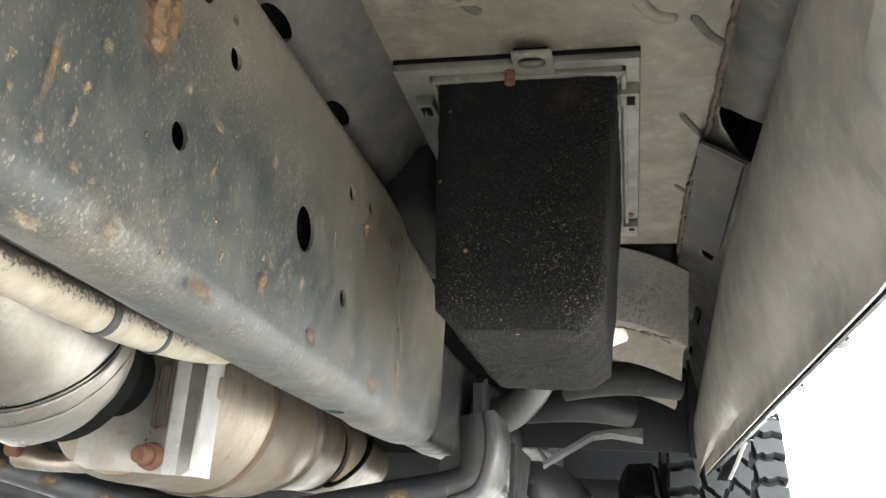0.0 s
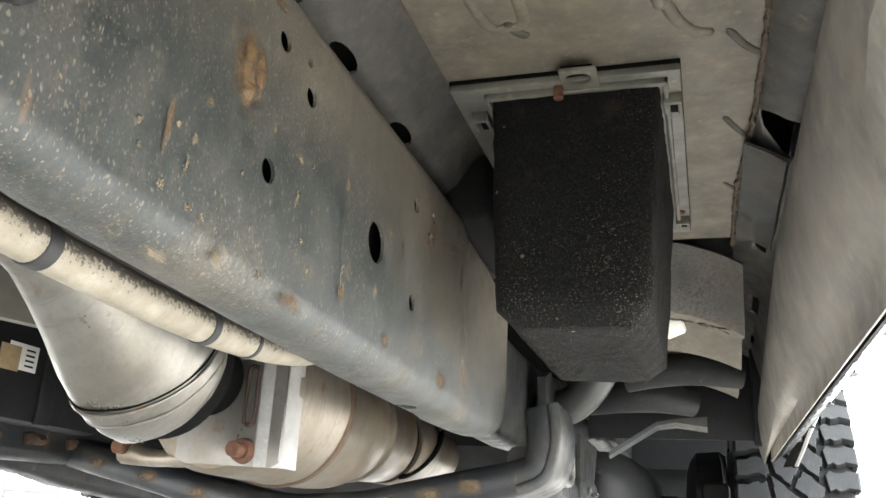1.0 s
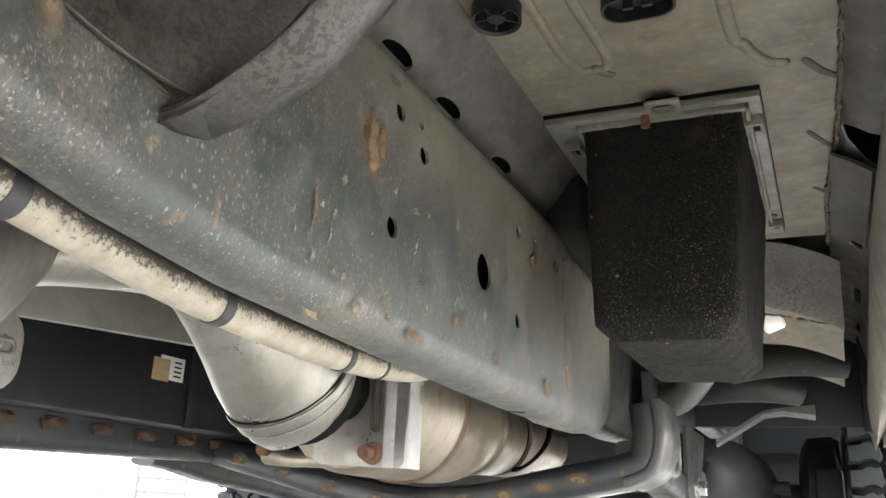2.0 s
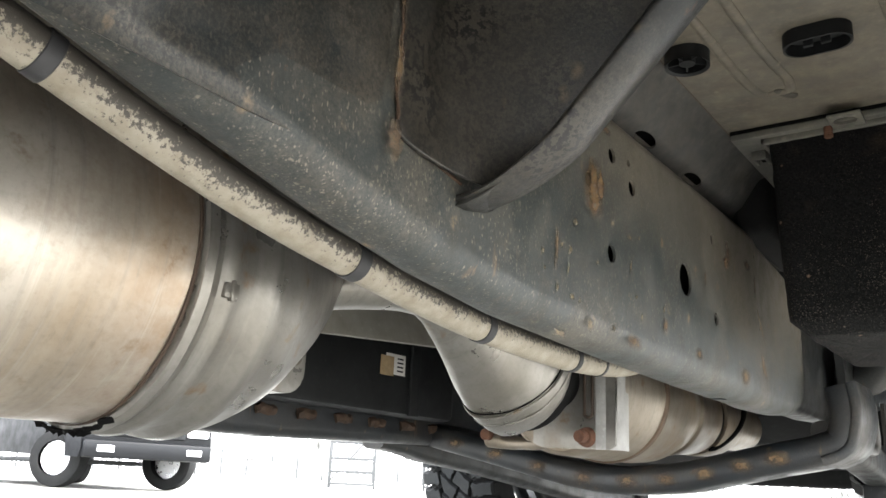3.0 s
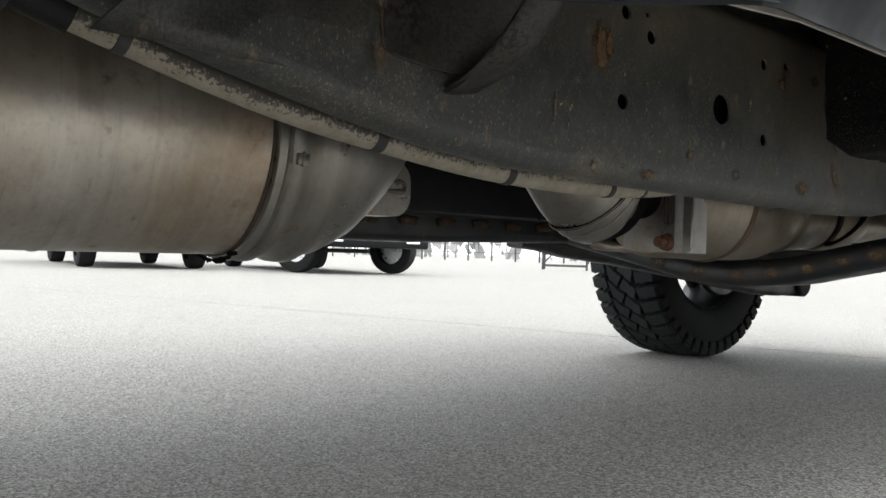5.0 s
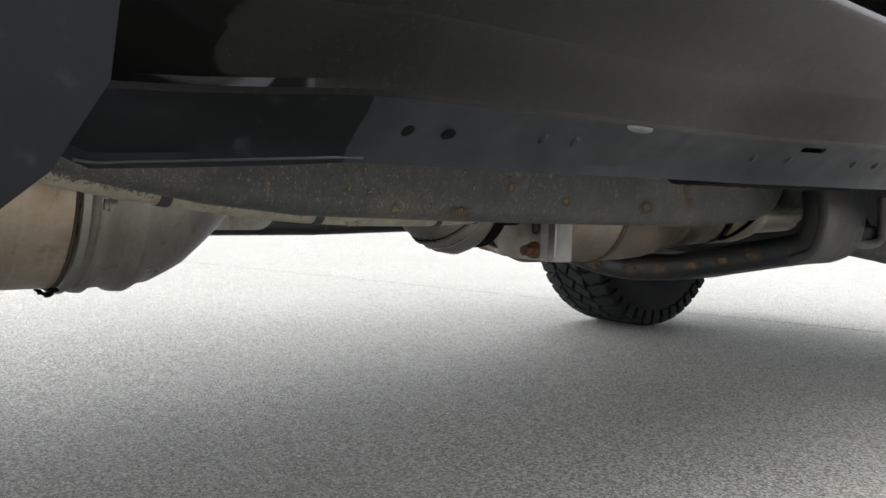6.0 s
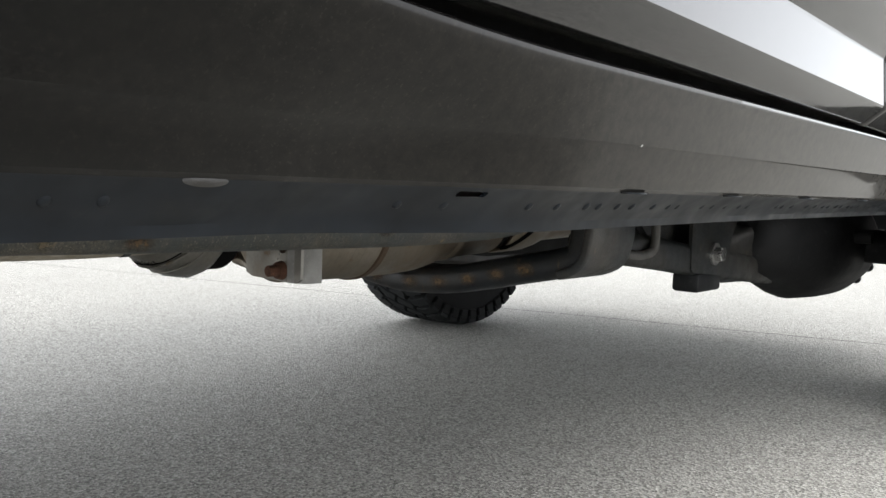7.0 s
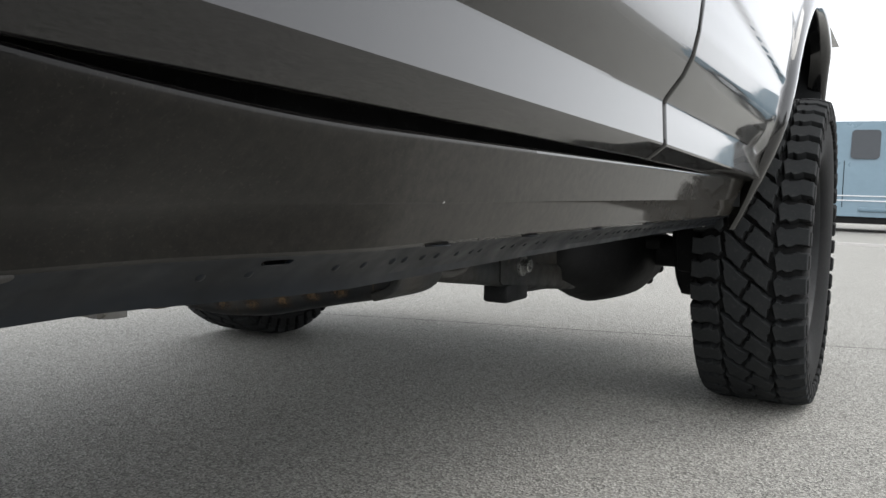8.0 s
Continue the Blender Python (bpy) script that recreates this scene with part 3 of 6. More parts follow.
def scab(bm, y, z, w, h, x, seed, tilt=0.0, along="x", lift=.0008, rag=0.0):
    """A flat crust with a ragged outline on a face that looks along x, or along y."""
    side = 1 if x > 0 else -1
    if along == "y":
        side = -1
    rnd = random.Random(seed)
    mask = bm.verts.layers.float.new("mask")
    n = 22
    rings = []
    edge = [1 + rag * rnd.uniform(-1, 1) for i in range(n)]
    for f in (0.25, 0.6, 1.0):
        ring = []
        for i in range(n):
            a = 2 * math.pi * i / n
            dy, dz = w / 2 * f * edge[i] * math.cos(a), h / 2 * f * edge[i] * math.sin(a)
            d = side * (.0004 + lift * (1 - f) * (1 + 2 * rag * rnd.uniform(-1, 1)))
            p = (x + d, y + dy + tilt * dz, z + dz) if along == "x" else (y + dy, x + d, z + dz)
            v = bm.verts.new(p)
            v[mask] = 1 - f
            ring.append(v)
        rings.append(ring)
    bm.faces.new(rings[0])
    for a, b in zip(rings, rings[1:]):
        for i in range(n):
            bm.faces.new((a[i], a[(i + 1) % n], b[(i + 1) % n], b[i]))


RUST_STAIN = None


def rust_stain_material(name="rust_stain", light=(0.17, 0.115, 0.06), dark=(0.085, 0.056, 0.036), low=0.48, high=1.15):
    """Rust or mud that frays out into the paint round it."""
    mat, nt, n = material(name, 0.85)
    v = coords(nt)
    c = mix(nt, noise_fac(nt, v, 90, 0.35, 0.65, 6), light, dark)
    c = mix(nt, noise_fac(nt, v, 210, 0.55, 0.68, 4), c, (0.14, 0.12, 0.095))
    nt.links.new(c, n.inputs["Base Color"])
    bump(nt, n, noise_fac(nt, v, 130, 0.2, 0.8, 5), 0.7, 0.0015)
    at = nt.nodes.new("ShaderNodeAttribute")
    at.attribute_name = "mask"
    add = nt.nodes.new("ShaderNodeMath")
    add.operation = "ADD"
    nt.links.new(at.outputs["Fac"], add.inputs[0])
    nt.links.new(mult(nt, noise_fac(nt, v, 150, 0.3, 0.7, 7, 0.75), 0.62), add.inputs[1])
    m = nt.nodes.new("ShaderNodeMapRange")
    m.inputs["From Min"].default_value, m.inputs["From Max"].default_value = low, high
    nt.links.new(add.outputs[0], m.inputs["Value"])
    nt.links.new(m.outputs["Result"], n.inputs["Alpha"])
    return mat


RUST_STAIN = rust_stain_material()
RUST_CRUST = rust_stain_material("rust_crust", (0.2, 0.122, 0.05), (0.06, 0.034, 0.02), 0.3, 0.7)
DRIED_MUD = rust_stain_material("dried_mud", (0.235, 0.195, 0.13), (0.15, 0.118, 0.075), 0.42, 1.25)
WELD = plain("rusty_weld", (0.075, 0.044, 0.026), 0.85, 0, 0.7, 60, 1.0)
for i, (y, z, w, h, x, tilt) in enumerate(((-.386, .588, .056, .075, .4372, 0), (-.002, .616, .024, .045, .4382, 0), (.078, .622, .035, .02, .4388, 0),
                                           (.155, .495, .03, .06, .4335, -.5), (.135, .55, .012, .09, .4372, -.7),
                                           (-.22, .49, .022, .022, .438, 0), (.11, .6, .012, .05, .4385, 0),
                                           (-.09, .57, .008, .03, .438, 0), (.05, .47, .05, .03, .4385, 0), (-.456, .515, .009, .05, .4376, .1), (-.30, .46, .05, .02, .4382, 0),
                                           (-.12, .475, .03, .02, .438, 0), (-.36, .655, .03, .012, .4375, 0))):
    bm = bmesh.new()
    scab(bm, y, z, w, h, x, i, tilt)
    part("rust_scab", bm, RUST_STAIN, frame_rail, "orange brown rust stain")
for i, (y, z, w, h) in enumerate(((-.388, .590, .021, .05), (-.374, .594, .015, .034), (-.386, .575, .022, .024), (-.012, .606, .016, .02))):
    bm = bmesh.new()
    scab(bm, y, z, w, h, .4378, 60 + i, 0, "x", .0035, .22)
    part("rust_crust", bm, RUST_CRUST, frame_rail, "thick flaking rust crust")
for i, (y, z, w, h) in enumerate(((-.479, .507, .007, .008), (-.476, .494, .006, .007), (-.447, .520, .008, .009), (-.431, .520, .008, .013), (-.422, .547, .012, .011),
                                  (-.307, .562, .017, .008), (-.285, .567, .008, .009), (-.305, .534, .008, .024), (-.394, .462, .02, .018), (-.293, .506, .013, .007),
                                  (-.435, .502, .006, .014), (-.454, .482, .009, .009), (-.346, .566, .009, .012), (-.379, .521, .006, .007), (-.345, .466, .011, .009),
                                  (-.28, .488, .008, .013), (-.221, .507, .008, .014), (-.45, .445, .03, .01), (-.414, .479, .009, .009), (-.428, .48, .012, .008))):
    bm = bmesh.new()
    scab(bm, y, z, w, h, .4374, 80 + i, .2, "x", .0008, .3)
    part("mud_splash", bm, DRIED_MUD, frame_rail, "dried tan mud splash")

# far rail on the other side, with stitch welds
bm = bmesh.new()
loft(bm, [[(x, y, z) for x, z in round_rect(-.437, -.36, z0, z0 + .24, .02)] for y, z0 in ((-2.0, .58), (-1.2, .48), (-.7, .41), (-.4, .388), (0, .387), (.6, .402), (1.0, .42), (1.4, .52), (2.5, .6))])
left_rail = part("frame_rail", bm, MEMBER, truck, "black frame rail with rusty stitch welds")
for i in range(12):
    bm = bmesh.new()
    y = -.42 + .1 * i
    tube(bm, [(-.3605, y - .022, .43), (-.3595, y - .008, .434), (-.3595, y + .008, .431), (-.3605, y + .022, .433)], .009, 10, 5)
    roughen(bm, .003, 150, i)
    part("weld_bead", bm, WELD, left_rail, "rusty weld bead")

# ---- cab floor ----
FLOOR_LINE = [(.768, .757), (.40, .757), (.34, .80), (.2, .90), (-.2, .90), (-.34, .80), (-.40, .757), (-.768, .757)]
bm = bmesh.new()
extrude_y(bm, sheet(FLOOR_LINE[::-1], .004), -1.75, .46, 3)
floor_pan = part("floor_pan", bm, FLOORPAN, truck, "dusty beige grey cab floor underside", 30)
bm = bmesh.new()
extrude_y(bm, sheet([(.4635, .7555), (.455, .748), (.43, .712), (.41, .700), (.37, .705), (.345, .75)][::-1], .003), -1.74, .45, 3)
cutter = bmesh.new()
for y in (-.31, -.2, -.05):
    loop = [(.416 + .008 * math.cos(a), y - .01 + .026 * math.sin(a)) for a in (2 * math.pi * i / 16 for i in range(16))]
    loft(cutter, [[(x, yy, .66) for x, yy in loop], [(x, yy, .74) for x, yy in loop]])
# added black sheet as shade above the oval holes
shade_sheet = bmesh.new()
box(shade_sheet, .402, .432, -.37, .01, .7165, .72, .001)
part("cavity_shade", shade_sheet, BLACK_GAP, truck)
# darker than the floor: own grey paint, with the rail's shade mixed in
part("floor_side_member", cut(bm, cutter), dirty_paint("side_member_shaded_paint", (0.042, 0.042, 0.04), (0.085, 0.075, 0.062), 0.74, 0.6, 0.7, 0.4), truck, "dusty grey floor side member with oval holes", 30)


# long black sheet, the side member's inner shade as colour
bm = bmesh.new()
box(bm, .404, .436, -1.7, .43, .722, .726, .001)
part("cavity_shade", bm, BLACK_GAP, truck)


def bead(points, r, z=.757):
    bm = bmesh.new()
    pts = [(x, y, z - .0005) for x, y in points]
    tube(bm, pts[:1] + [tuple(.8 * a + .2 * b for a, b in zip(pts[0], pts[1]))] + pts[1:-1] + [tuple(.2 * a + .8 * b for a, b in zip(pts[-2], pts[-1]))] + pts[-1:], [.0006] + [r] * len(pts) + [.0006], 12)
    bmesh.ops.scale(bm, vec=(1, 1, .6), verts=bm.verts[:], space=Matrix.Translation((0, 0, -z)))
    return bm


for pts, r in (([(.556, -.8), (.556, -.3), (.563, -.165), (.545, -.148), (.526, -.165), (.520, -.3), (.520, -.8)], .0055), ([(.676, -1.0), (.677, -.23), (.687, -.15), (.703, -.112), (.725, -.1)], .0065),
               ([(.736, -.105), (.752, -.075), (.768, -.056)], .0042), ([(.735, .065), (.748, .095), (.760, .119)], .0036), ([(.737, .247), (.752, .274)], .003),
               ([(.545, -.155), (.553, -.138), (.562, -.129)], .005)):
    part("pressed_bead", bead(pts, r), FLOORPAN if len(pts) > 3 else BEAD_SHADE, floor_pan)
bm = bmesh.new()
tube(bm, [(.772, -1.5, .753), (.770, -.4, .753), (.769, -.1, .753), (.763, .12, .753), (.753, .27, .753), (.752, .5, .753)], .0028, 10, 60)
roughen(bm, .0026, 140)
part("seam_sealer", bm, SEALER, floor_pan, "gritty brown seam sealer bead")
bm = bmesh.new()
tube(bm, [(.4632, -1.5, .7565), (.4632, .44, .7565)], .0012, 8, 1)
part("lap_seam", bm, SEALER, floor_pan)

# round and oblong floor plugs
bm = bmesh.new()
for r, z0, z1 in ((.0225, .742, .757), (.0195, .744, .757)):
    loft(bm, [[(.492 + r * math.cos(a), -.282 + r * math.sin(a), z) for a in (2 * math.pi * i / 28 for i in range(28))] for z in (z0, z1)], caps=False)
loft(bm, [[(.492 + r * math.cos(a), -.282 + r * math.sin(a), .742 if r > .02 else .744) for a in (2 * math.pi * i / 28 for i in range(28))] for r in (.0225, .0195)], caps=False)
cyl(bm, (.492, -.282, .745), (.492, -.282, .757), .008, seg=16)
for k in range(5):
    a = radians(72 * k + 20)
    box(bm, -.001, .001, .007, .02, .746, .757, 0, m=Matrix.Translation((.492, -.282, 0)) @ Matrix.Rotation(a, 4, "Z"))
part("floor_plug", bm, PLASTIC, floor_pan, "round black plastic floor plug")
bm = bmesh.new()


def stadium(cx, cy, hw, r, n=10):
    return [(cx + hw + r * math.cos(a), cy + r * math.sin(a)) for a in (math.pi * (i / n - .5) for i in range(n + 1))] + \
           [(cx - hw - r * math.cos(a), cy - r * math.sin(a)) for a in (math.pi * (i / n - .5) for i in range(n + 1))]


o, i_ = stadium(.612, -.262, .013, .0185), stadium(.612, -.262, .013, .016)
loft(bm, [[(x, y, .757) for x, y in o], [(x, y, .742) for x, y in o], [(x, y, .742) for x, y in i_], [(x, y, .756) for x, y in i_]], caps=False)
bm.faces.new([bm.verts.new((x, y, .7545)) for x, y in i_])
for dx in (-.008, .008):
    box(bm, .612 + dx - .0045, .612 + dx + .0045, -.266, -.262, .742, .757, .0005)
part("floor_plug", bm, PLASTIC, floor_pan, "oblong black plastic floor plug")

# ---- access frame with the fibre block ----
bm = bmesh.new()
box(bm, .467, .694, -.063, .395, .7445, .7525, .0015)
# black slab draws the shadow gap round the frame's edge
gasket = bmesh.new()
box(gasket, .4665, .6945, -.0636, .3956, .7525, .7568, .0006)
part("frame_shadow_gap", gasket, BLACK_GAP, truck, "thin black slab drawing the shadow gap")
plate = part("access_frame", bm, FRAME, truck, "grey pressed frame screwed to the cab floor")
bm = bmesh.new()
for x0, x1, y0, y1 in ((.500, .682, -.052, -.045), (.500, .505, -.052, .33), (.677, .682, -.052, .36)):
    box(bm, x0, x1, y0, y1, .738, .746, .0015)
part("rim", bm, FRAME, plate)
bm = bmesh.new()
box(bm, .582, .618, -.088, -.05, .7405, .7445, .0015)
hole = bmesh.new()
loop = stadium(.599, -.071, .003, .0095)
loft(hole, [[(x, y, .73) for x, y in loop], [(x, y, .77) for x, y in loop]])
part("lifting_tab", cut(bm, hole), FRAME, plate, "grey steel tab with an oblong hole")
# black patch paints the darkness seen through the tab's hole
bm = bmesh.new()
box(bm, .584, .614, -.086, -.066, .7462, .7472, 0)
part("hole_shade", bm, BLACK_GAP, plate)
bm = bmesh.new()
cyl(bm, (.577, -.052, .746), (.577, -.052, .731), .0045, seg=14, bevel=.001)
for k in range(5):
    cyl(bm, (.577, -.052, .732 + .0028 * k), (.577, -.052, .7335 + .0028 * k), .0051, seg=14)
part("stud", bm, RUSTY, plate, "rusty threaded stud")
for x, y, s in ((.6845, -.003, 1), (.6845, .345, 1), (.487, .0, -1)):
    bm = bmesh.new()
    box(bm, x - .009, x + .009, y - .017, y - .012, .733, .746, .001)
    box(bm, x - .009, x - .005, y - .015, y + .012, .735, .746, .001)
    box(bm, x + .005, x + .009, y - .015, y + .012, .735, .746, .001)
    part("clip", bm, FRAME, plate)
    bm = bmesh.new()
    box(bm, x - .0048, x + .0048, y - .012, y + .022, .7425, .7452, .0006)
    part("slot", bm, BLACK_GAP, plate, "dark slot")
bm = bmesh.new()
hexbolt(bm, (.6835, .31, .7455), (0, 0, -1), .005, .004)
part("screw", bm, RUSTY, plate)

bm = bmesh.new()
levels = []
for k in range(15):
    u = k / 14
    z = .752 - .25 * u
    grow = math.sqrt(max(0, 1 - max(0, (u - .9) / .1) ** 2))
    sh = .018 * (1 - grow)
    x0, x1 = .504 + .016 * u + sh, .674 - .014 * u - sh
    y0, y1 = -.046 - .018 * u + sh, .33 - .075 * u - sh
    outline = round_rect(x0, x1, y0, y1, .016, 5)
    fine = []
    for a, b in zip(outline, outline[1:] + outline[:1]):
        n = max(1, int(math.hypot(b[0] - a[0], b[1] - a[1]) / .012))
        fine += [(a[0] + (b[0] - a[0]) * q / n, a[1] + (b[1] - a[1]) * q / n) for q in range(n)]
    levels.append((z, fine))


def resample(loop, n):
    """The closed loop cut into n even steps."""
    d = [0.0]
    for a, b in zip(loop, loop[1:] + loop[:1]):
        d.append(d[-1] + math.hypot(b[0] - a[0], b[1] - a[1]))
    xs, ys = [p[0] for p in loop] + [loop[0][0]], [p[1] for p in loop] + [loop[0][1]]
    s = [d[-1] * i / n for i in range(n)]
    return list(zip(np.interp(s, d, xs).tolist(), np.interp(s, d, ys).tolist()))


rows = [[(x, y, z) for x, y in resample(f, 96)] for z, f in levels]
inner = [[(.59 + (x - .59) * k, .09 + (y - .09) * k, z) for x, y, z in rows[-1]] for k in (.8, .5, .2)]
loft(bm, rows + inner)
roughen(bm, .0022, 60)
roughen(bm, .0012, 160, 3)
part("fibre_block", bm, FOAM, plate, "black fibrous foam block speckled with grit", 60)

# ---- front of the cab floor: stepped cross sills ----
def cross_profile(bm, prof, xs, t=-.004, sag=0.0):
    outl = sheet(prof, t)
    loft(bm, [[(x, y, z - sag * max(0, (x - .62) / .13) ** 2) for y, z in outl] for x in xs])


bm = bmesh.new()
cross_profile(bm, [(.474, .764), (.482, .758), (.492, .750), (.503, .738), (.513, .722), (.522, .705), (.531, .690), (.541, .680), (.552, .674)], (.45, .55, .62, .64, .66, .68, .70, .72, .735, .75, .765), sag=.035)
part("cross_sill", bm, PLATE, truck, "dusty dark grey rounded cross sill ahead of the floor")
bm = bmesh.new()
cross_profile(bm, [(.546, .677), (.556, .671), (.568, .668), (.580, .671), (.592, .678), (.61, .684), (.64, .685), (.67, .68), (.70, .670), (.72, .661), (.735, .655), (.745, .653), (.752, .66), (.757, .675), (.80, .69), (.86, .66), (.92, .64), (1.0, .645), (1.1, .69), (1.2, .76), (1.26, .85)], (.45, .55, .62, .64, .66, .68, .70, .72, .735, .75, .765), sag=.03)
part("toe_board", bm, FLOORPAN, truck, "stepped beige grey toe board")
bm = bmesh.new()
tube(bm, [(.56, .85, .618), (.62, .84, .628), (.69, .84, .632), (.77, .86, .625)], [.028, .03, .03, .026], 18)
part("floor_brace", bm, UNDER_DARK, truck, "dark rounded floor brace")
bm = bmesh.new()
tube(bm, [(.60, .563, .666), (.66, .568, .662), (.70, .566, .654), (.735, .56, .643), (.762, .55, .636)], .003, 8, 20)
tube(bm, [(.752, .58, .64), (.752, .63, .655), (.752, .69, .652)], .003, 8, 16)
roughen(bm, .003, 120)
part("seam_sealer", bm, SEALER, truck, "gritty brown sealer along the cross sill")
for i, (x, y, w, h) in enumerate(((.70, .60, .05, .03), (.73, .64, .04, .03), (.69, .575, .06, .015))):
    bm = bmesh.new()
    n = 16
    bm.faces.new([bm.verts.new((x + w / 2 * math.cos(a) * random.Random(i * 40 + k).uniform(.6, 1), y + h / 2 * math.sin(a) * random.Random(i * 41 + k).uniform(.6, 1), .6835 - .03 * max(0, (x + w / 2 * math.cos(a) - .62) / .13) ** 2 - .016 * (y < .59))) for k, a in enumerate(2 * math.pi * q / n for q in range(n))])
    sol = part("mud_patch", bm, SEALER, truck, "dried brown mud on the toe board").modifiers.new("thickness", "SOLIDIFY")
    sol.thickness, sol.offset = .003, 0
bm = bmesh.new()
tube(bm, [(.47, 1.02, .60), (.55, 1.0, .607), (.62, 1.0, .607), (.68, 1.03, .60)], [.03, .034, .034, .03], 18)
part("air_duct", bm, PLASTIC, truck, "black plastic duct")
bm = bmesh.new()
cyl(bm, (.64, .60, .655), (.672, .60, .668), .022, seg=24, bevel=.004)
part("grommet", bm, LABEL_WHITE, truck, "off-white rubber grommet")
# plain plates added to keep skylight out of cab and sill
bm = bmesh.new()
box(bm, -.86, .86, 1.27, 1.30, .60, 1.12, .005)
part("firewall_light_block", bm, UNDER_DARK, truck)
bm = bmesh.new()
for s in (1, -1):
    box(bm, s * .6 - .22, s * .6 + .22, -1.74, 1.26, .80, .82, .004)
part("floor_light_block", bm, UNDER_DARK, truck)
bm = bmesh.new()
box(bm, .80, .838, 1.15, 1.18, .53, .80, .004)
part("sill_light_block", bm, UNDER_DARK, truck)
bm = bmesh.new()
box(bm, -.95, .95, -1.775, -1.755, .62, 1.12, .004)
part("cab_back_light_block", bm, UNDER_DARK, truck)
# black block added as gap shade; cab mount by the front rail
bm = bmesh.new()
box(bm, .415, .468, .10, .36, .672, .757, .014, 3)
part("gap_shade_block", bm, RUBBER, truck, "black block added as shade between rail and floor")
bm = bmesh.new()
tube(bm, [(.39, .88, .56), (.45, .86, .565), (.50, .83, .60), (.53, .82, .65)], [.035, .035, .033, .03], 16)
part("cab_mount", bm, GREY_STEEL, truck, "grey cab mount arm")
bm = bmesh.new()
loft(bm, [[(x, y, z) for y, z in ((.74, .60), (.80, .62), (.90, .56), (.92, .43), (.86, .40), (.78, .46))] for x in (.41, .425)])
part("gusset", bm, UNDER_GREY, truck, "grey steel gusset plate")

# ---- sills ----
SILL_IN_LINE = [(.752, .757), (.775, .748), (.795, .735), (.818, .727), (.808, .712), (.801, .695), (.800, .67), (.803, .63), (.811, .59), (.824, .555), (.836, .533), (.8385, .515), (.8385, .497)]


def tuck(y, z):
    """The sill is knocked inwards towards its rear end, where the flange bends in sharply."""
    u = min(1, max(0, (-.19 - y) / .23))
    out = -.042 * u * u * (3 - 2 * u) * min(1, max(0, (.60 - z) / .05))
    b = float(np.interp(y, (-.84, -.80, -.765, -.73, -.71, -.69), (1, .87, .68, .32, .1, 0)))
    w = min(1, max(0, (.575 - z) / .04))
    return out - (.067 + .9 * max(0, min(z, .54) - .496)) * b * w


def cut_back(y, z):
    """The lower part of the sill ends behind the bend, with a rounded corner."""
    u = max(0, (-.815 - y) / .03)
    return z + max(0, .575 - z) * min(1, u ** 3) - .009 * min(1, max(0, (-.70 - y) / .13)) * min(1, max(0, (.53 - z) / .03)) * max(0, 1 - u)


def edge_rise(y, z):
    """The lower edge climbs a little towards the front."""
    return min(1, max(0, (.5265 - z) / .03)) * float(np.interp(y, (-.5, -.2, .3, 1.2), (-.002, -.0015, .004, .009)))


def sill_inner_at(y):
    t = min(1, max(0, (y - .3) / .95))
    out = []
    first = float(np.interp(y, (.1, .45), (.770, .752)))
    for k, (x, z) in enumerate(SILL_IN_LINE):
        x = max(x, first + .006 * k) if k < 2 else x
        w = 1 if z > .58 else max(0, (z - .533) / .047)
        out.append((x + (.012 * t if z > .58 else 0), z - .1 * t * w if z < .73 else z))
    return out


bm = bmesh.new()
ys = [-.715 + .06 * i for i in range(33)] + [1.25]
loft(bm, [[(x, y, z) for x, z in sheet([(x + tuck(y, z), z + edge_rise(y, z)) for x, z in sill_inner_at(y)][::-1], .002)] for y in ys])
cutter = bmesh.new()
drop = [(.058 + .022 * math.cos(a), .738 + .016 * math.sin(a)) for a in (radians(50 + 260 * k / 14) for k in range(15))] + [(.10, .728), (.14, .724), (.141, .727), (.105, .738)]
loft(cutter, [[(x, a, b) for a, b in drop] for x in (.765, .812)])
for y, z, ly, lz in ((.42, .738, .045, .012), (.78, .735, .05, .012), (1.05, .733, .03, .01)):
    loop = stadium(y, z, ly, lz / 2)
    loft(cutter, [[(x, a, b) for a, b in loop] for x in (.765, .812)])
bm = cut(bm, cutter)
# faces above the fold take the darker grey
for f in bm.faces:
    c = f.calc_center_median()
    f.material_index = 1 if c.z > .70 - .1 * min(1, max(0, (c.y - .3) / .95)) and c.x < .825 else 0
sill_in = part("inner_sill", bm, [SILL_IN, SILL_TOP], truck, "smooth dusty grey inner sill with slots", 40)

bm = bmesh.new()
loops = []
for i in range(13):
    y = .10 + .33 * i / 12
    curl = .012 * max(0, 1 - i / 1.5) ** 2
    wv = .0015 * math.sin(i * 1.3)
    loops.append([(x, y, z - curl + wv) for x, z in ((.757, .7505), (.772, .7425), (.786, .7335), (.800, .7235), (.8035, .7265), (.789, .7365), (.774, .7455), (.758, .7535))])
loft(bm, loops)
part("sill_stiffener", bm, GREY_STEEL, sill_in, "bluish grey stiffener plate with a curled end")
rnd = random.Random(3)
bump_base = None
for i in range(30):
    y = .30 + .03 * i + rnd.uniform(-.006, .006)
    if bump_base is None:
        bm = bmesh.new()
        loft(bm, [[(-h, r * math.cos(a), r * math.sin(a)) for a in (2 * math.pi * q / 10 for q in range(10))] for r, h in ((.0075, -.001), (.006, .0015), (.003, .003))])
        bump_base = ob = part("spot_weld", bm, SILL_IN, sill_in)
    else:
        ob = new("spot_weld", bump_base.data)
        ob.parent = sill_in
    ob.matrix_basis = Matrix.Translation((.8405, y, .518 + rnd.uniform(-.002, .002))) @ Matrix.Rotation(rnd.uniform(0, 3), 4, "X")

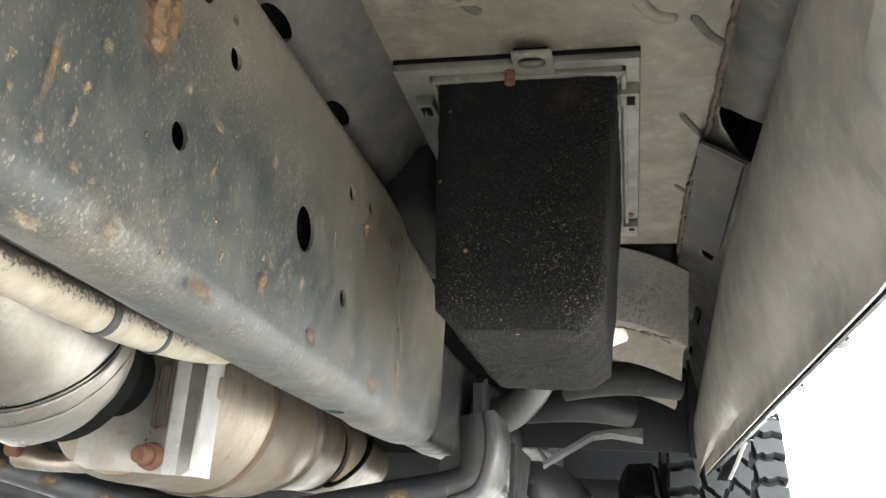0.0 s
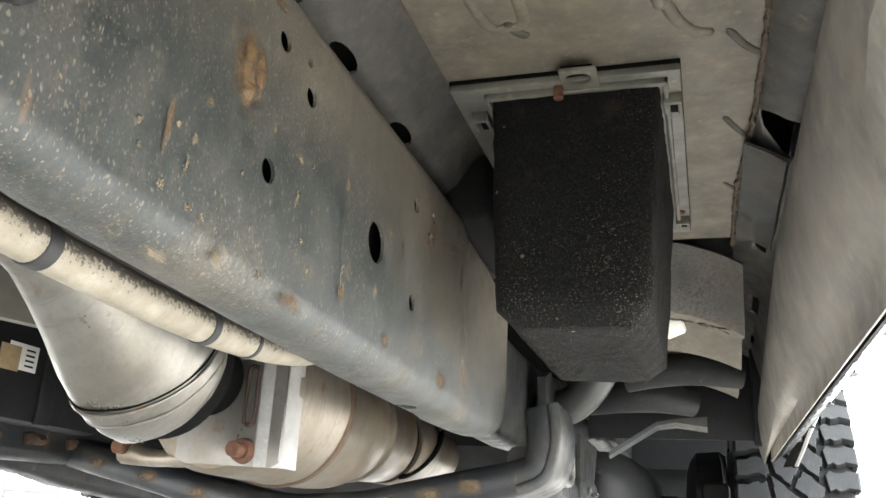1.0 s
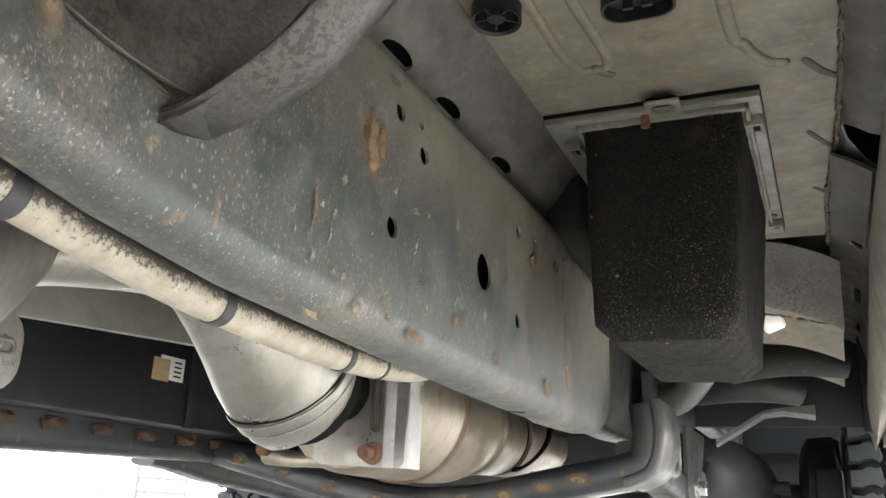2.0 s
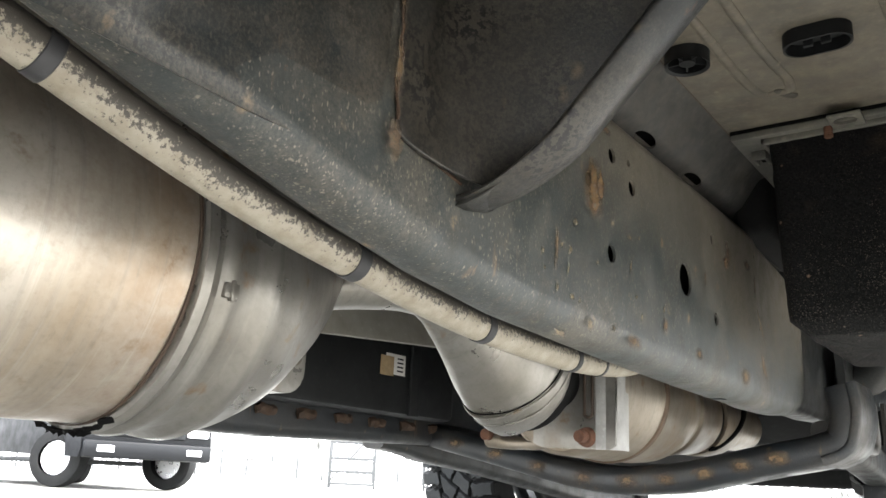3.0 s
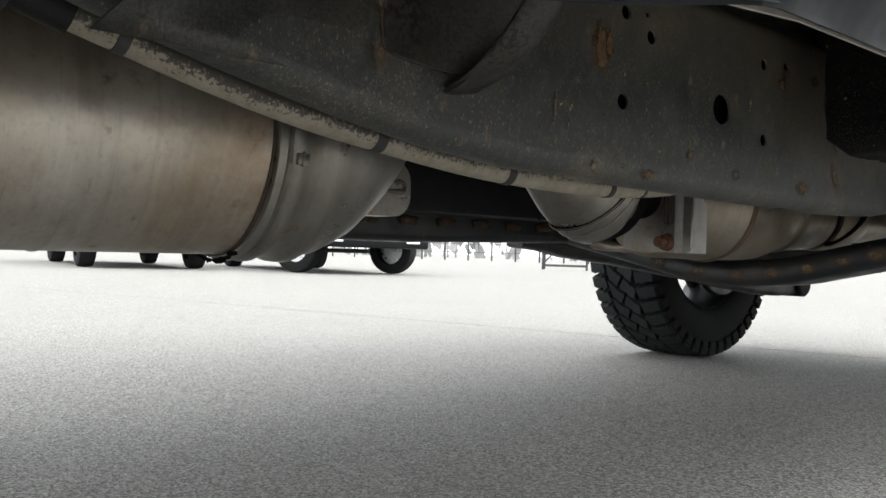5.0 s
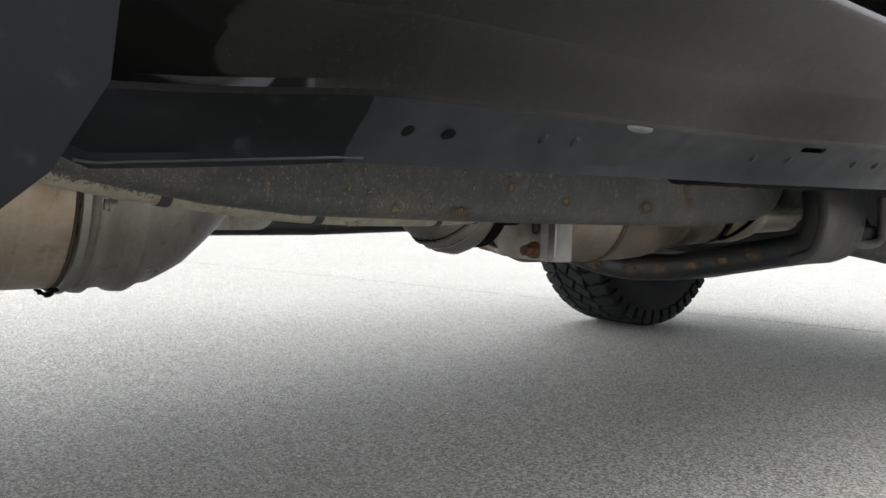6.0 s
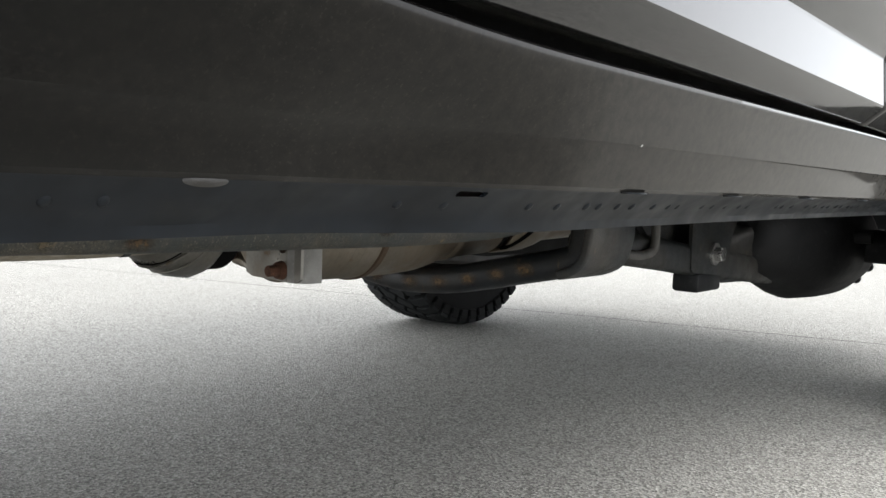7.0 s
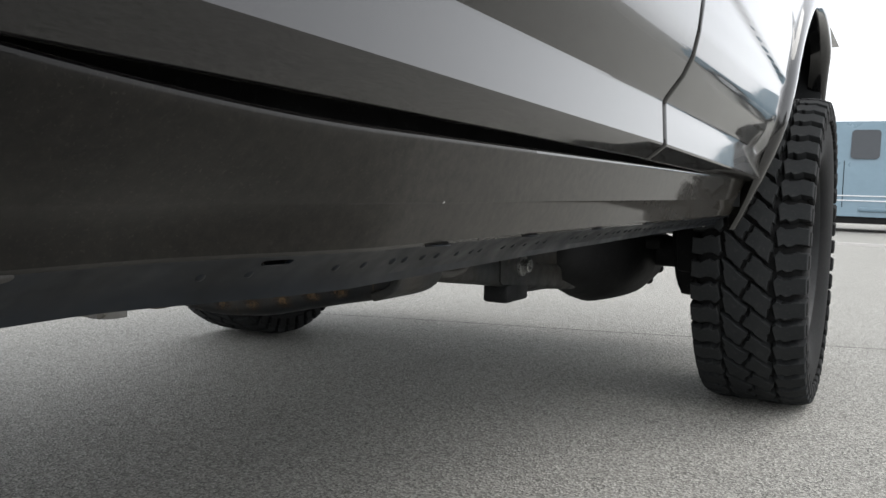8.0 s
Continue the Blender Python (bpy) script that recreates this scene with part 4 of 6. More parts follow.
ROCKER_LINE = [(.8445, .496), (.8465, .503), (.853, .511), (.8635, .519), (.874, .5265), (.878, .5295), (.8795, .534), (.8855, .546), (.8915, .5618), (.8932, .5635), (.9058, .6045), (.9073, .6082), (.908, .611), (.9077, .6133), (.9062, .6151), (.9035, .616), (.86, .6163)]
ARCH_R = .555


def body_sheet(line, y0, y1, step=.15, t=.003):
    bm = bmesh.new()
    extrude_y(bm, sheet(line, t), y0, y1, step)
    return bm


def arch_cutter():
    c = bmesh.new()
    cyl(c, (.5, Y_AX, .43), (1.3, Y_AX, .43), ARCH_R, seg=64)
    return c


def droop(bm, k):
    """The character lines fall a little towards the front wheel."""
    for v in bm.verts:
        w = min(1, max(0, (v.co.z - .57) / .05)) * min(1, max(0, (.80 - v.co.z) / .1))
        kk = k * float(np.interp(v.co.z, (.626, .646), (.6, 1)))
        v.co.z -= kk * w * (v.co.y + .5 * max(0, v.co.y - .4))
    return bm


def dent(y, z):
    k = .004 if y > -.35 else .012
    return k * abs(noise.noise(Vector((y * 14, z * 40, 1)))) * min(1, max(0.15, (z - .496) / .012)) * min(1, max(0, (.5265 - z) / .006))


def flange_x(y, z):
    return float(np.interp(z, [p[1] for p in ROCKER_LINE[:6]], [p[0] for p in ROCKER_LINE[:6]])) + dent(y, z) + tuck(y, z)


bm = droop(body_sheet(ROCKER_LINE, -1.75, 1.45, .0125), .007)
for v in bm.verts:
    if v.co.z < .528:
        k = .003 if v.co.y > -.35 else .009
        v.co.x += dent(v.co.y, v.co.z)
        v.co.z += .3 * k * noise.noise(Vector((v.co.y * 6, v.co.z * 20, 7))) * min(1, max(0, (.5265 - v.co.z) / .006))
for v in bm.verts:
    v.co.x += tuck(v.co.y, v.co.z)
    v.co.z += edge_rise(v.co.y, v.co.z) + min(.016, .16 * max(0, -.25 - v.co.y) ** 2) * min(1, max(0, (v.co.z - .575) / .03))
    v.co.z = cut_back(v.co.y, v.co.z)
    if v.co.z < .54:
        v.co.x += .0022 * max(0, math.sin((v.co.y + .70) * 420)) * max(0, 1 - abs(v.co.y + .685) / .02)
cutter = arch_cutter()
loop = stadium(-.293, .522, .011, .0018)
loft(cutter, [[(x, a, b) for a, b in loop] for x in (.79, .86)])
bm = cut(bm, cutter)
for f in bm.faces:
    yc, zc = f.calc_center_median().y, f.calc_center_median().z
    zc -= min(.016, .16 * max(0, -.25 - yc) ** 2) * min(1, max(0, (zc - .575) / .03))
    zc += .006 * f.calc_center_median().y if zc > .6 else 0
    f.material_index = 3 if yc < -.705 and zc < .5275 else 1 if zc < .5275 else 2 if zc > .6122 else 0
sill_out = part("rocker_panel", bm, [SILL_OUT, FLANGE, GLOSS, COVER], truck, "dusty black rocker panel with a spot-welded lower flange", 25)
bm = bmesh.new()
tube(bm, [(ROCKER_LINE[0][0] + tuck(y, .496) + .0006, y, cut_back(y, .4965) - .0003) for y in (-.69 - .01 * i for i in range(14))], .0008, 8, 2)
part("sealed_edge", bm, plain("edge_sealer", (0.016, 0.018, 0.02), 0.6, 0, 0.3, 40), sill_out, "thin pale sealed lower edge")
dimple = None
rnd = random.Random(5)
for i in range(64):
    y = -.60 + .029 * i + rnd.uniform(-.007, .007)
    if rnd.random() < (.75 if y < -.36 else .15):
        continue
    z = .5145
    bm_pos = Vector((flange_x(y, z) + .0002, y, z + edge_rise(y, z)))
    if dimple is None:
        bm = bmesh.new()
        loft(bm, [[(h, r * math.cos(a), r * 1.3 * math.sin(a)) for a in (2 * math.pi * q / 10 for q in range(10))] for r, h in ((.0036, -.001), (.0025, .0006), (.0012, .0011))])
        dimple = part("spot_weld", bm, FLANGE, sill_out)
        ob = dimple
    else:
        ob = new("spot_weld", dimple.data)
        ob.parent = sill_out
    ob.matrix_basis = Matrix.Translation(bm_pos) @ Matrix.Rotation(radians(44), 4, "Y")
for y in (-.12, .085, .31, .55, .8):
    bm = bmesh.new()
    loops = []
    for k in range(9):
        q = k / 8
        w = .008 * math.sin(math.pi * q) ** .7 + .0008
        loops.append([(.874 + tuck(y, .527) + a, y - .004 + .034 * q, .5262 + b) for a, b in ((-.002, -.0006), (w, -.0006), (w, .0006), (-.002, .0006))])
    loft(bm, loops)
    part("drain_louvre", bm, FLANGE, sill_out, "punched leaf-shaped drain louvre")
    bm = bmesh.new()
    box(bm, -.0005, .0005, -.010, .010, -.0011, .0011, 0, m=Matrix.Translation((.8752 + tuck(y, .527), y - .002, .5268)) @ Matrix.Rotation(radians(-36), 4, "Y"))
    part("louvre_slit", bm, BLACK_GAP, sill_out, "dark slit")
for y in (-.671, -.640):
    z = .5115
    x = flange_x(y, z) + .0008
    bm = bmesh.new()
    cyl(bm, (x - .594 * .003, y, z + .805 * .003), (x + .594 * .0002, y, z - .805 * .0002), .0044, seg=20)
    part("drain_hole", bm, BLACK_GAP, sill_out, "round dark drain hole")
for y, z, w in ((-.490, .5255, .028),):
    bm = bmesh.new()
    scab(bm, y, z, w, .0065, flange_x(y, z) + .001, 7)
    part("paint_chip", bm, CHIP, sill_out, "chipped paint showing dull tan primer")

DOOR_LINE = [(.880, .629), (.905, .6255), (.913, .6245), (.9165, .6255), (.919, .628), (.9375, .6462), (.9387, .649), (.9350, .701), (.9354, .705), (.9385, .710), (.958, .735), (.9695, .758), (.976, .788), (.979, .822), (.981, .87), (.982, .93), (.978, 1.01), (.96, 1.1)]
door = part("front_door", droop(body_sheet(DOOR_LINE, -.86, .3856), .021), GLOSS, truck, "gloss black front door reflecting the lot", 25)
part("rear_door", droop(body_sheet(DOOR_LINE, -1.75, -.868), .021), GLOSS, truck, "gloss black rear door", 25)


def lip_x(z):
    """How far out the rolled edge of the wheel arch stands."""
    return float(np.interp(z, (.49, .52, .594, .68, .735, .82, 1.0), (.882, .897, .928, .960, .976, .984, .988)))


def arch_half(z):
    """Half the width of the wheel opening at height z."""
    return .54 + .05 * (.62 - z) if z < .62 else .54 * math.sqrt(max(0, 1 - ((z - .62) / .46) ** 2))


def fender_mesh():
    """Rows follow the body's lines; columns end on the wheel arch, behind it and ahead of it."""
    line = []
    for a, b in zip(DOOR_LINE, DOOR_LINE[1:]):
        n = max(1, int((b[1] - a[1]) / .006))
        line += [(a[0] + (b[0] - a[0]) * q / n, a[1] + (b[1] - a[1]) * q / n) for q in range(n)]
    line.append(DOOR_LINE[-1])
    bm = bmesh.new()
    for end, sgn in ((.3872, -1), (2.6, 1)):
        rows = []
        for x, z in line:
            stop = Y_AX + sgn * arch_half(z)
            rows.append([bm.verts.new((x, end + (stop - end) * q / 44, z)) for q in range(45)])
        for r0, r1 in zip(rows, rows[1:]):
            for q in range(44):
                bm.faces.new((r0[q], r0[q + 1], r1[q + 1], r1[q]))
    droop(bm, .021)
    for v in bm.verts:
        d = v.co.z - (.865 - .079 * (v.co.y - .593))
        if v.co.y < 1.3:
            v.co.x += .005 * min(1, max(0, .5 + d / .012)) * min(1, max(0, (1.0 - v.co.z) / .1)) * min(1, (v.co.y - .387) / .15)
        near = math.hypot(v.co.y - Y_AX, max(0, v.co.z - .62) * .54 / .46) - .54
        u = min(1, max(0, (.13 - near) / .12))
        u = u * u * (3 - 2 * u)
        v.co.x += u * max(-.01, lip_x(v.co.z) - .004 - v.co.x) * min(1, max(0, (v.co.z - .63) / .05))
        v.co.x -= .13 * max(0, v.co.y - 2.1)
    return bm


bm = fender_mesh()
fender = part("fender", bm, GLOSS, truck, "gloss black front fender with wheel arch", 25)
sol = fender.modifiers.new("thickness", "SOLIDIFY")
sol.thickness, sol.offset = .0012, 0

# matte black strip added as the shade inside the door gap
bm = bmesh.new()
extrude_y(bm, [(.872, .6163), (.8855, .6163), (.8855, .6315), (.872, .6315)], -1.75, 1.2, .2)
part("door_gap_shade", droop(bm, .016), BLACK_GAP, truck, "black strip added as shade in the door gap")


bm = bmesh.new()
loops = []
ARCH = [(-arch_half(z), z) for z in (.495, .53, .565, .6)]
ARCH += [(-.54 * math.cos(a), .62 + .46 * math.sin(a)) for a in (math.pi * i / 40 for i in range(41))]
ARCH += [(-y, z) for y, z in ARCH[3::-1]]
sec = ((-.045, -.006), (-.02, -.014), (-.004, -.015), (.007, -.009), (.012, .002), (.012, .014), (.008, .026), (.001, .036), (-.006, .042), (-.02, .03))
for i, (y, z) in enumerate(ARCH):
    p, q = ARCH[max(i - 1, 0)], ARCH[min(i + 1, len(ARCH) - 1)]
    t = Vector((q[0] - p[0], q[1] - p[1])).normalized()
    g = min(1, max(.55, (z - .45) / .2))
    x = lip_x(z) - .13 * max(0, Y_AX + y - 2.1)
    loops.append([(x + dx * g, Y_AX + y - t.y * dr * g, z + t.x * dr * g) for dx, dr in sec])
loft(bm, loops)
part("arch_lip", bm, GLOSS, fender, "rolled gloss black wheel arch lip", 60)
bm = bmesh.new()
line = [(Y_AX + .57 * math.cos(radians(a)), .60 + .50 * math.sin(radians(a))) for a in range(186, -8, -7)]
loft(bm, [[(x, y, z) for y, z in sheet(line, .006)] for x in (.44, .6, .75, .90)])
part("wheel_liner", bm, PLASTIC, truck, "black plastic wheel arch liner")
bm = bmesh.new()
loft(bm, [[(x, y, z) for y, z in ((2.20, .88), (2.26, .885), (2.30, .95), (2.29, 1.08), (2.25, 1.11), (2.2, 1.10), (2.23, .99))] for x in (.70, .955, .968)])
part("splash_flap", bm, PLASTIC, truck, "black splash flap ahead of the wheel")
bm = bmesh.new()
box(bm, .42, .445, 1.22, 2.4, .60, 1.05, .01)
part("inner_fender", bm, UNDER_DARK, truck)
bm = bmesh.new()
loft(bm, [[(.50, 1.10, .495), (.50, 1.12, .49), (.50, 1.12, .50), (.50, 1.10, .505)], [(.60, 1.13, .565), (.60, 1.16, .558), (.60, 1.16, .568), (.60, 1.13, .573)],
          [(.64, 1.13, .572), (.64, 1.17, .565), (.64, 1.17, .575), (.64, 1.13, .58)], [(.705, 1.13, .563), (.705, 1.17, .556), (.705, 1.17, .58), (.705, 1.13, .585)]])
part("liner_bracket", bm, GREY_STEEL, truck, "light grey bent strut")

bm = bmesh.new()
RC = [(-1.75, .42), (-1.018, .444), (-.967, .45), (-.90, .4585), (-.885, .465), (-.865, .482), (-.845, .515), (-.84, .56), (-1.75, .56)]
loft(bm, [[(x + d, y, z) for y, z in RC] for x, d in ((.860, 0), (.866, .002), (.868, 0))])
part("rear_sill_cover", bm, COVER, truck, "bluish black cover at the rear end of the sill")

# the body above and on the far side, plain: unseen, added to block skylight
bm = bmesh.new()
cab = [(-.985, 1.1), (-.95, 1.22), (-.74, 1.86), (-.60, 1.93), (.60, 1.93), (.74, 1.86), (.95, 1.22), (.985, 1.1)]
extrude_y(bm, cab, -1.75, .55, 3)
part("cab", bm, GLOSS, truck, "unseen gloss black cab shell")
bm = bmesh.new()
extrude_y(bm, [(-.985, 1.1), (-.9, 1.22), (-.6, 1.28), (.6, 1.28), (.9, 1.22), (.985, 1.1)], .55, 2.6, 3)
part("hood", bm, GLOSS, truck, "unseen gloss black hood")
bm = bmesh.new()
extrude_y(bm, [(-.95, .78), (-.97, .9), (-.95, 1.35), (.95, 1.35), (.97, .9), (.95, .78)], -3.9, -1.78, 3)
part("cargo_bed", bm, GLOSS, truck, "unseen black cargo bed")
bm = bmesh.new()
extrude_y(bm, sheet([(-x, z) for x, z in ROCKER_LINE[:7] + DOOR_LINE[2:]][::-1], .004), -1.75, 1.24, 3)
part("far_side", bm, GLOSS, truck, "unseen black far body side")
# unseen mirrored fender, liner and bumper, added against light from the far front
bm = fender_mesh()
for v in bm.verts:
    v.co.x *= -1
far_fender = part("fender", bm, GLOSS, truck, "gloss black front fender", 25)
far_fender.modifiers.new("thickness", "SOLIDIFY").thickness = .003
bm = bmesh.new()
loft(bm, [[(-x, y, z) for y, z in sheet(line, .006)] for x in (.44, .6, .75, .90)])
part("wheel_liner", bm, PLASTIC, truck, "black plastic wheel arch liner")
bm = bmesh.new()
box(bm, -.445, -.42, 1.22, 2.4, .60, 1.05, .01)
part("inner_fender", bm, UNDER_DARK, truck)
bm = bmesh.new()
box(bm, -.86, .86, 2.42, 2.7, .42, 1.1, .03)
part("bumper", bm, PLASTIC, truck)

# ---- cab outrigger on the rail ----
bm = bmesh.new()
grid = []
for i in range(34):
    w = (i / 33) ** 1.7
    row = []
    z_mid = .529 + .226 * w
    xr = .476 + 1.07 * (z_mid - .531)
    pts = [(.4365, -.672), (.4405, -.668), (.4435, -.652), (.447, -.62), (.447 + .35 * (xr - .447), -.582), (.447 + .72 * (xr - .447), -.560),
           (xr - .026, -.563), (xr - .015, -.581), (xr - .004, -.598), (xr + .006, -.603), (xr + .014, -.595), (xr + .016, -.579), (xr + .008, -.562)]
    path = smooth_path([(x, y, 0) for x, y in pts], 3)
    for k, p in enumerate(path):
        q = k / (len(path) - 1)
        low = .546 - .033 * min(1, q / .6) ** .6
        z = low + (.755 - low) * w
        f = math.sqrt(max(0, 1 - (1 - min(1, (z - low) / .04)) ** 2))
        f = 1 - (1 - f) * min(1, max(0, (q - .3) / .3))
        row.append(bm.verts.new((.4366 + (p.x - .4366) * f, p.y + (-.60 - p.y) * .25 * (1 - f), z)))
    grid.append(row)
for a, b in zip(grid, grid[1:]):
    for k in range(len(a) - 1):
        bm.faces.new((a[k], a[k + 1], b[k + 1], b[k]))
outrigger = part("outrigger", bm, BRACKET, truck, "dirty black pressed cab outrigger bracket", 60)
sol = outrigger.modifiers.new("thickness", "SOLIDIFY")
sol.thickness, sol.offset = .004, -1
bm = bmesh.new()
tube(bm, [(.4385, -.671, .545), (.439, -.672, .57), (.4395, -.672, .61), (.44, -.673, .68)], .0012, 8, 16)
roughen(bm, .0018, 90)
tube(bm, [(.438, -.668, .546), (.438, -.645, .537), (.438, -.62, .530), (.438, -.597, .526)], .0012, 8, 12)
part("weld_bead", bm, WELD, outrigger, "rusty weld seam")
for z, w, h in ((.53, .022, .04), (.58, .014, .06), (.64, .016, .07)):
    bm = bmesh.new()
    scab(bm, -.676, z, w, h, .4412, int(z * 1000))
    part("rust_scab", bm, RUST_STAIN, outrigger)
# reinforcing plate behind it, its rear edge turned out
bm = bmesh.new()
cols = 14
grid = []
for i in range(13):
    z = .507 + .19 * i / 12
    y0 = float(np.interp(z, (.507, .516, .55, .61, .70), (-.91, -.902, -.876, -.835, -.79)))
    row = []
    for k in range(cols + 1):
        u = k / cols
        y = y0 + (-.668 - y0) * u
        row.append(bm.verts.new((.4385 - .0030 * max(max(0, 1 - i / 5), max(0, (u - .85) / .15)) * min(1, max(0, (u - .25) / .25)) + .03 * max(0, 1 - u / .26) ** 2 * min(1, i / 2), y, z)))
    grid.append(row)
for a, b in zip(grid, grid[1:]):
    for k in range(cols):
        bm.faces.new((a[k], a[k + 1], b[k + 1], b[k]))
rp = part("rail_reinforcement", bm, PLATE, truck, "dusty grey reinforcing plate with a turned-out rear edge", 60)
sol = rp.modifiers.new("thickness", "SOLIDIFY")
sol.thickness, sol.offset = .0015, 1
bm = bmesh.new()
cyl(bm, (.437, -.818, .584), (.4425, -.818, .584), .0085, seg=6)
part("bolt_hole", bm, BLACK_GAP, rp, "dark hexagonal hole")

# rear hanger and bushing
bm = bmesh.new()
HANG = [(p.y, p.z) for p in smooth_path([(0, y, z) for y, z in ((-1.35, .515), (-1.2, .500), (-1.12, .492), (-1.06, .488), (-1.01, .4885))], 4)] + [(-1.002, .489), (-1.009, .476), (-1.0125, .465), (-1.010, .461), (-1.004, .4625), (-.985, .476), (-.968, .497), (-.955, .519), (-.946, .54), (-.944, .60), (-.96, .66), (-1.35, .68)]
loft(bm, [[(x, y, z) for y, z in HANG] for x in (.408, .416)])
bmesh.ops.bevel(bm, geom=bm.edges[:], offset=.0015, segments=1, affect="EDGES")
part("spring_hanger", bm, HANGER, truck, "dirty black hanger plate with a hooked tip")
bm = bmesh.new()
revolve(bm, [(-1.23, .02), (-1.215, .045), (-1.18, .064), (-1.13, .077), (-1.08, .081), (-1.03, .075), (-.99, .060), (-.955, .040), (-.935, .02)], .455, .582, 48)
roughen(bm, .003, 16)
bushing = part("bushing", bm, BUSHING, truck, "black rounded bushing")
bm = bmesh.new()
revolve(bm, [(-1.34, .05), (-1.33, .08), (-1.27, .092), (-1.18, .0965), (-1.10, .097), (-1.04, .094), (-1.00, .084), (-.975, .066), (-.965, .045), (-.98, .03)], .424, .584, 48)
roughen(bm, .003, 14)
part("sleeve", bm, HANGER, bushing, "dirty black outer sleeve")
# ---- exhaust ----
MX, MZ, MR = .122, .488, .132
bm = bmesh.new()
prof = [(-2.0, .06), (-1.95, .10), (-1.9, MR)]
for y in (-1.35, -1.05, -.93, -.86):
    prof += [(y - .004, MR), (y - .0015, MR + .0012), (y + .0015, MR + .0012), (y + .004, MR)]
prof += [(-.70, MR), (-.668, MR - .0005), (-.664, MR - .006)]
revolve(bm, prof, MX, MZ, 72)
roughen(bm, .0014, 14)
muffler = part("muffler", bm, STEEL, truck, "large stained stainless steel exhaust canister", 40)
bm = bmesh.new()
prof = [(-.668, MR - .008), (-.664, MR + .005), (-.656, MR + .0065), (-.652, MR + .002), (-.646, MR + .0015), (-.642, MR + .006), (-.634, MR + .007), (-.628, MR + .002), (-.606, MR + .001), (-.598, MR + .006), (-.585, MR + .007),
        (-.572, MR - .001), (-.555, MR - .003), (-.53, MR - .012), (-.51, MR - .02), (-.48, MR - .036), (-.455, MR - .05), (-.43, MR - .066), (-.41, MR - .082), (-.395, .042), (-.39, .02)]
loops = []
for y, r in prof:
    cz = MZ + 1.5 * max(0, y + .56) ** 2
    y = y if y < -.572 else -.572 + .9 * (y + .572)
    loops.append([(MX + r * math.cos(2 * math.pi * k / 72), y, cz + r * math.sin(2 * math.pi * k / 72)) for k in range(72)])
loft(bm, loops)
roughen(bm, .0012, 30)
part("end_cap", bm, STEEL_CLEAN, muffler, "dented bright steel end cap", 50)
bm = bmesh.new()
prof = [(-.6705, MR + .0002), (-.6698, MR + .0012), (-.6675, MR + .0012), (-.667, MR + .0002)]
revolve(bm, prof, MX, MZ, 72, caps=False)
part("seam_line", bm, plain("seam_brown", (0.05, 0.03, 0.018), 0.8), muffler, "dark brown seam ring")
bm = bmesh.new()
box(bm, -.003, .003, -.007, .007, -.006, .006, .0012, m=Matrix.Translation((MX + .134, -.637, MZ - .03)))
box(bm, -.0025, .0025, -.0018, .0018, -.008, .008, .0008, m=Matrix.Translation((MX + .1362, -.637, MZ - .03)))
part("clamp_buckle", bm, STEEL_CLEAN, muffler, "small clamp buckle")
bm = bmesh.new()
rnd = random.Random(9)
rows = []
for k in range(27):
    a = radians(-112 + 44 * k / 26)
    r, y = MR + .004, -.668 + rnd.uniform(-.004, .004)
    c = Vector((MX + r * math.cos(a), y, MZ + r * math.sin(a)))
    w = rnd.uniform(.001, .004)
    rows.append([bm.verts.new(c + Vector((0, d, h))) for d, h in ((-w, 0), (0, rnd.uniform(-.003, 0)), (w, rnd.uniform(-.006, -.001)))])
for a, b in zip(rows, rows[1:]):
    for k in range(2):
        bm.faces.new((a[k], a[k + 1], b[k + 1], b[k]))
torn = part("torn_strip", bm, BLACK_GAP, muffler, "torn black strip hanging at the seam")
torn.modifiers.new("thickness", "SOLIDIFY").thickness = .0015

bm = bmesh.new()
tube(bm, [(.122, -.43, .525), (.125, -.38, .54), (.14, -.30, .553), (.152, -.26, .553)], .038, 20)
part("exhaust_pipe", bm, STEEL_CLEAN, truck, "steel link pipe")
CX = .158
bm = bmesh.new()
seg = 64
CONE = ((-.285, .556, .03), (-.275, .556, .04), (-.245, .55, .047), (-.215, .538, .056), (-.185, .522, .066), (-.155, .504, .077), (-.12, .489, .086), (-.09, .480, .0895), (-.062, .476, .0895), (-.05, .476, .086), (-.044, .476, .081), (-.041, .476, .07))
loops = []
for y, cz, r in CONE:
    loops.append([(CX + r * math.cos(2 * math.pi * k / seg) * (.5 if math.cos(2 * math.pi * k / seg) < 0 else 1), y + .12 * (r * math.sin(2 * math.pi * k / seg)), cz + r * math.sin(2 * math.pi * k / seg)) for k in range(seg)])
loft(bm, loops)
roughen(bm, .0022, 26)
roughen(bm, .0008, 70)
cone = part("converter_cone", bm, STEEL_CLEAN, truck, "bright dented steel cone of the exhaust converter", 50)


def cone_ring(base, lean, lift, r, n=65):
    """A ring that lies obliquely on the cone."""
    pts = []
    for k in range(n):
        a = 2 * math.pi * k / (n - 1)
        y = base + lean * math.sin(a) + .01 * math.cos(a)
        q = y - .12 * .09 * math.sin(a)
        cz, rr = np.interp(q, [c[0] for c in CONE], [c[1] for c in CONE]), np.interp(q, [c[0] for c in CONE], [c[2] for c in CONE]) + lift
        pts.append((CX + rr * math.cos(a) * (.5 if math.cos(a) < 0 else 1), y, cz + rr * math.sin(a)))
    bm = bmesh.new()
    tube(bm, pts, r, 8, 2)
    return bm


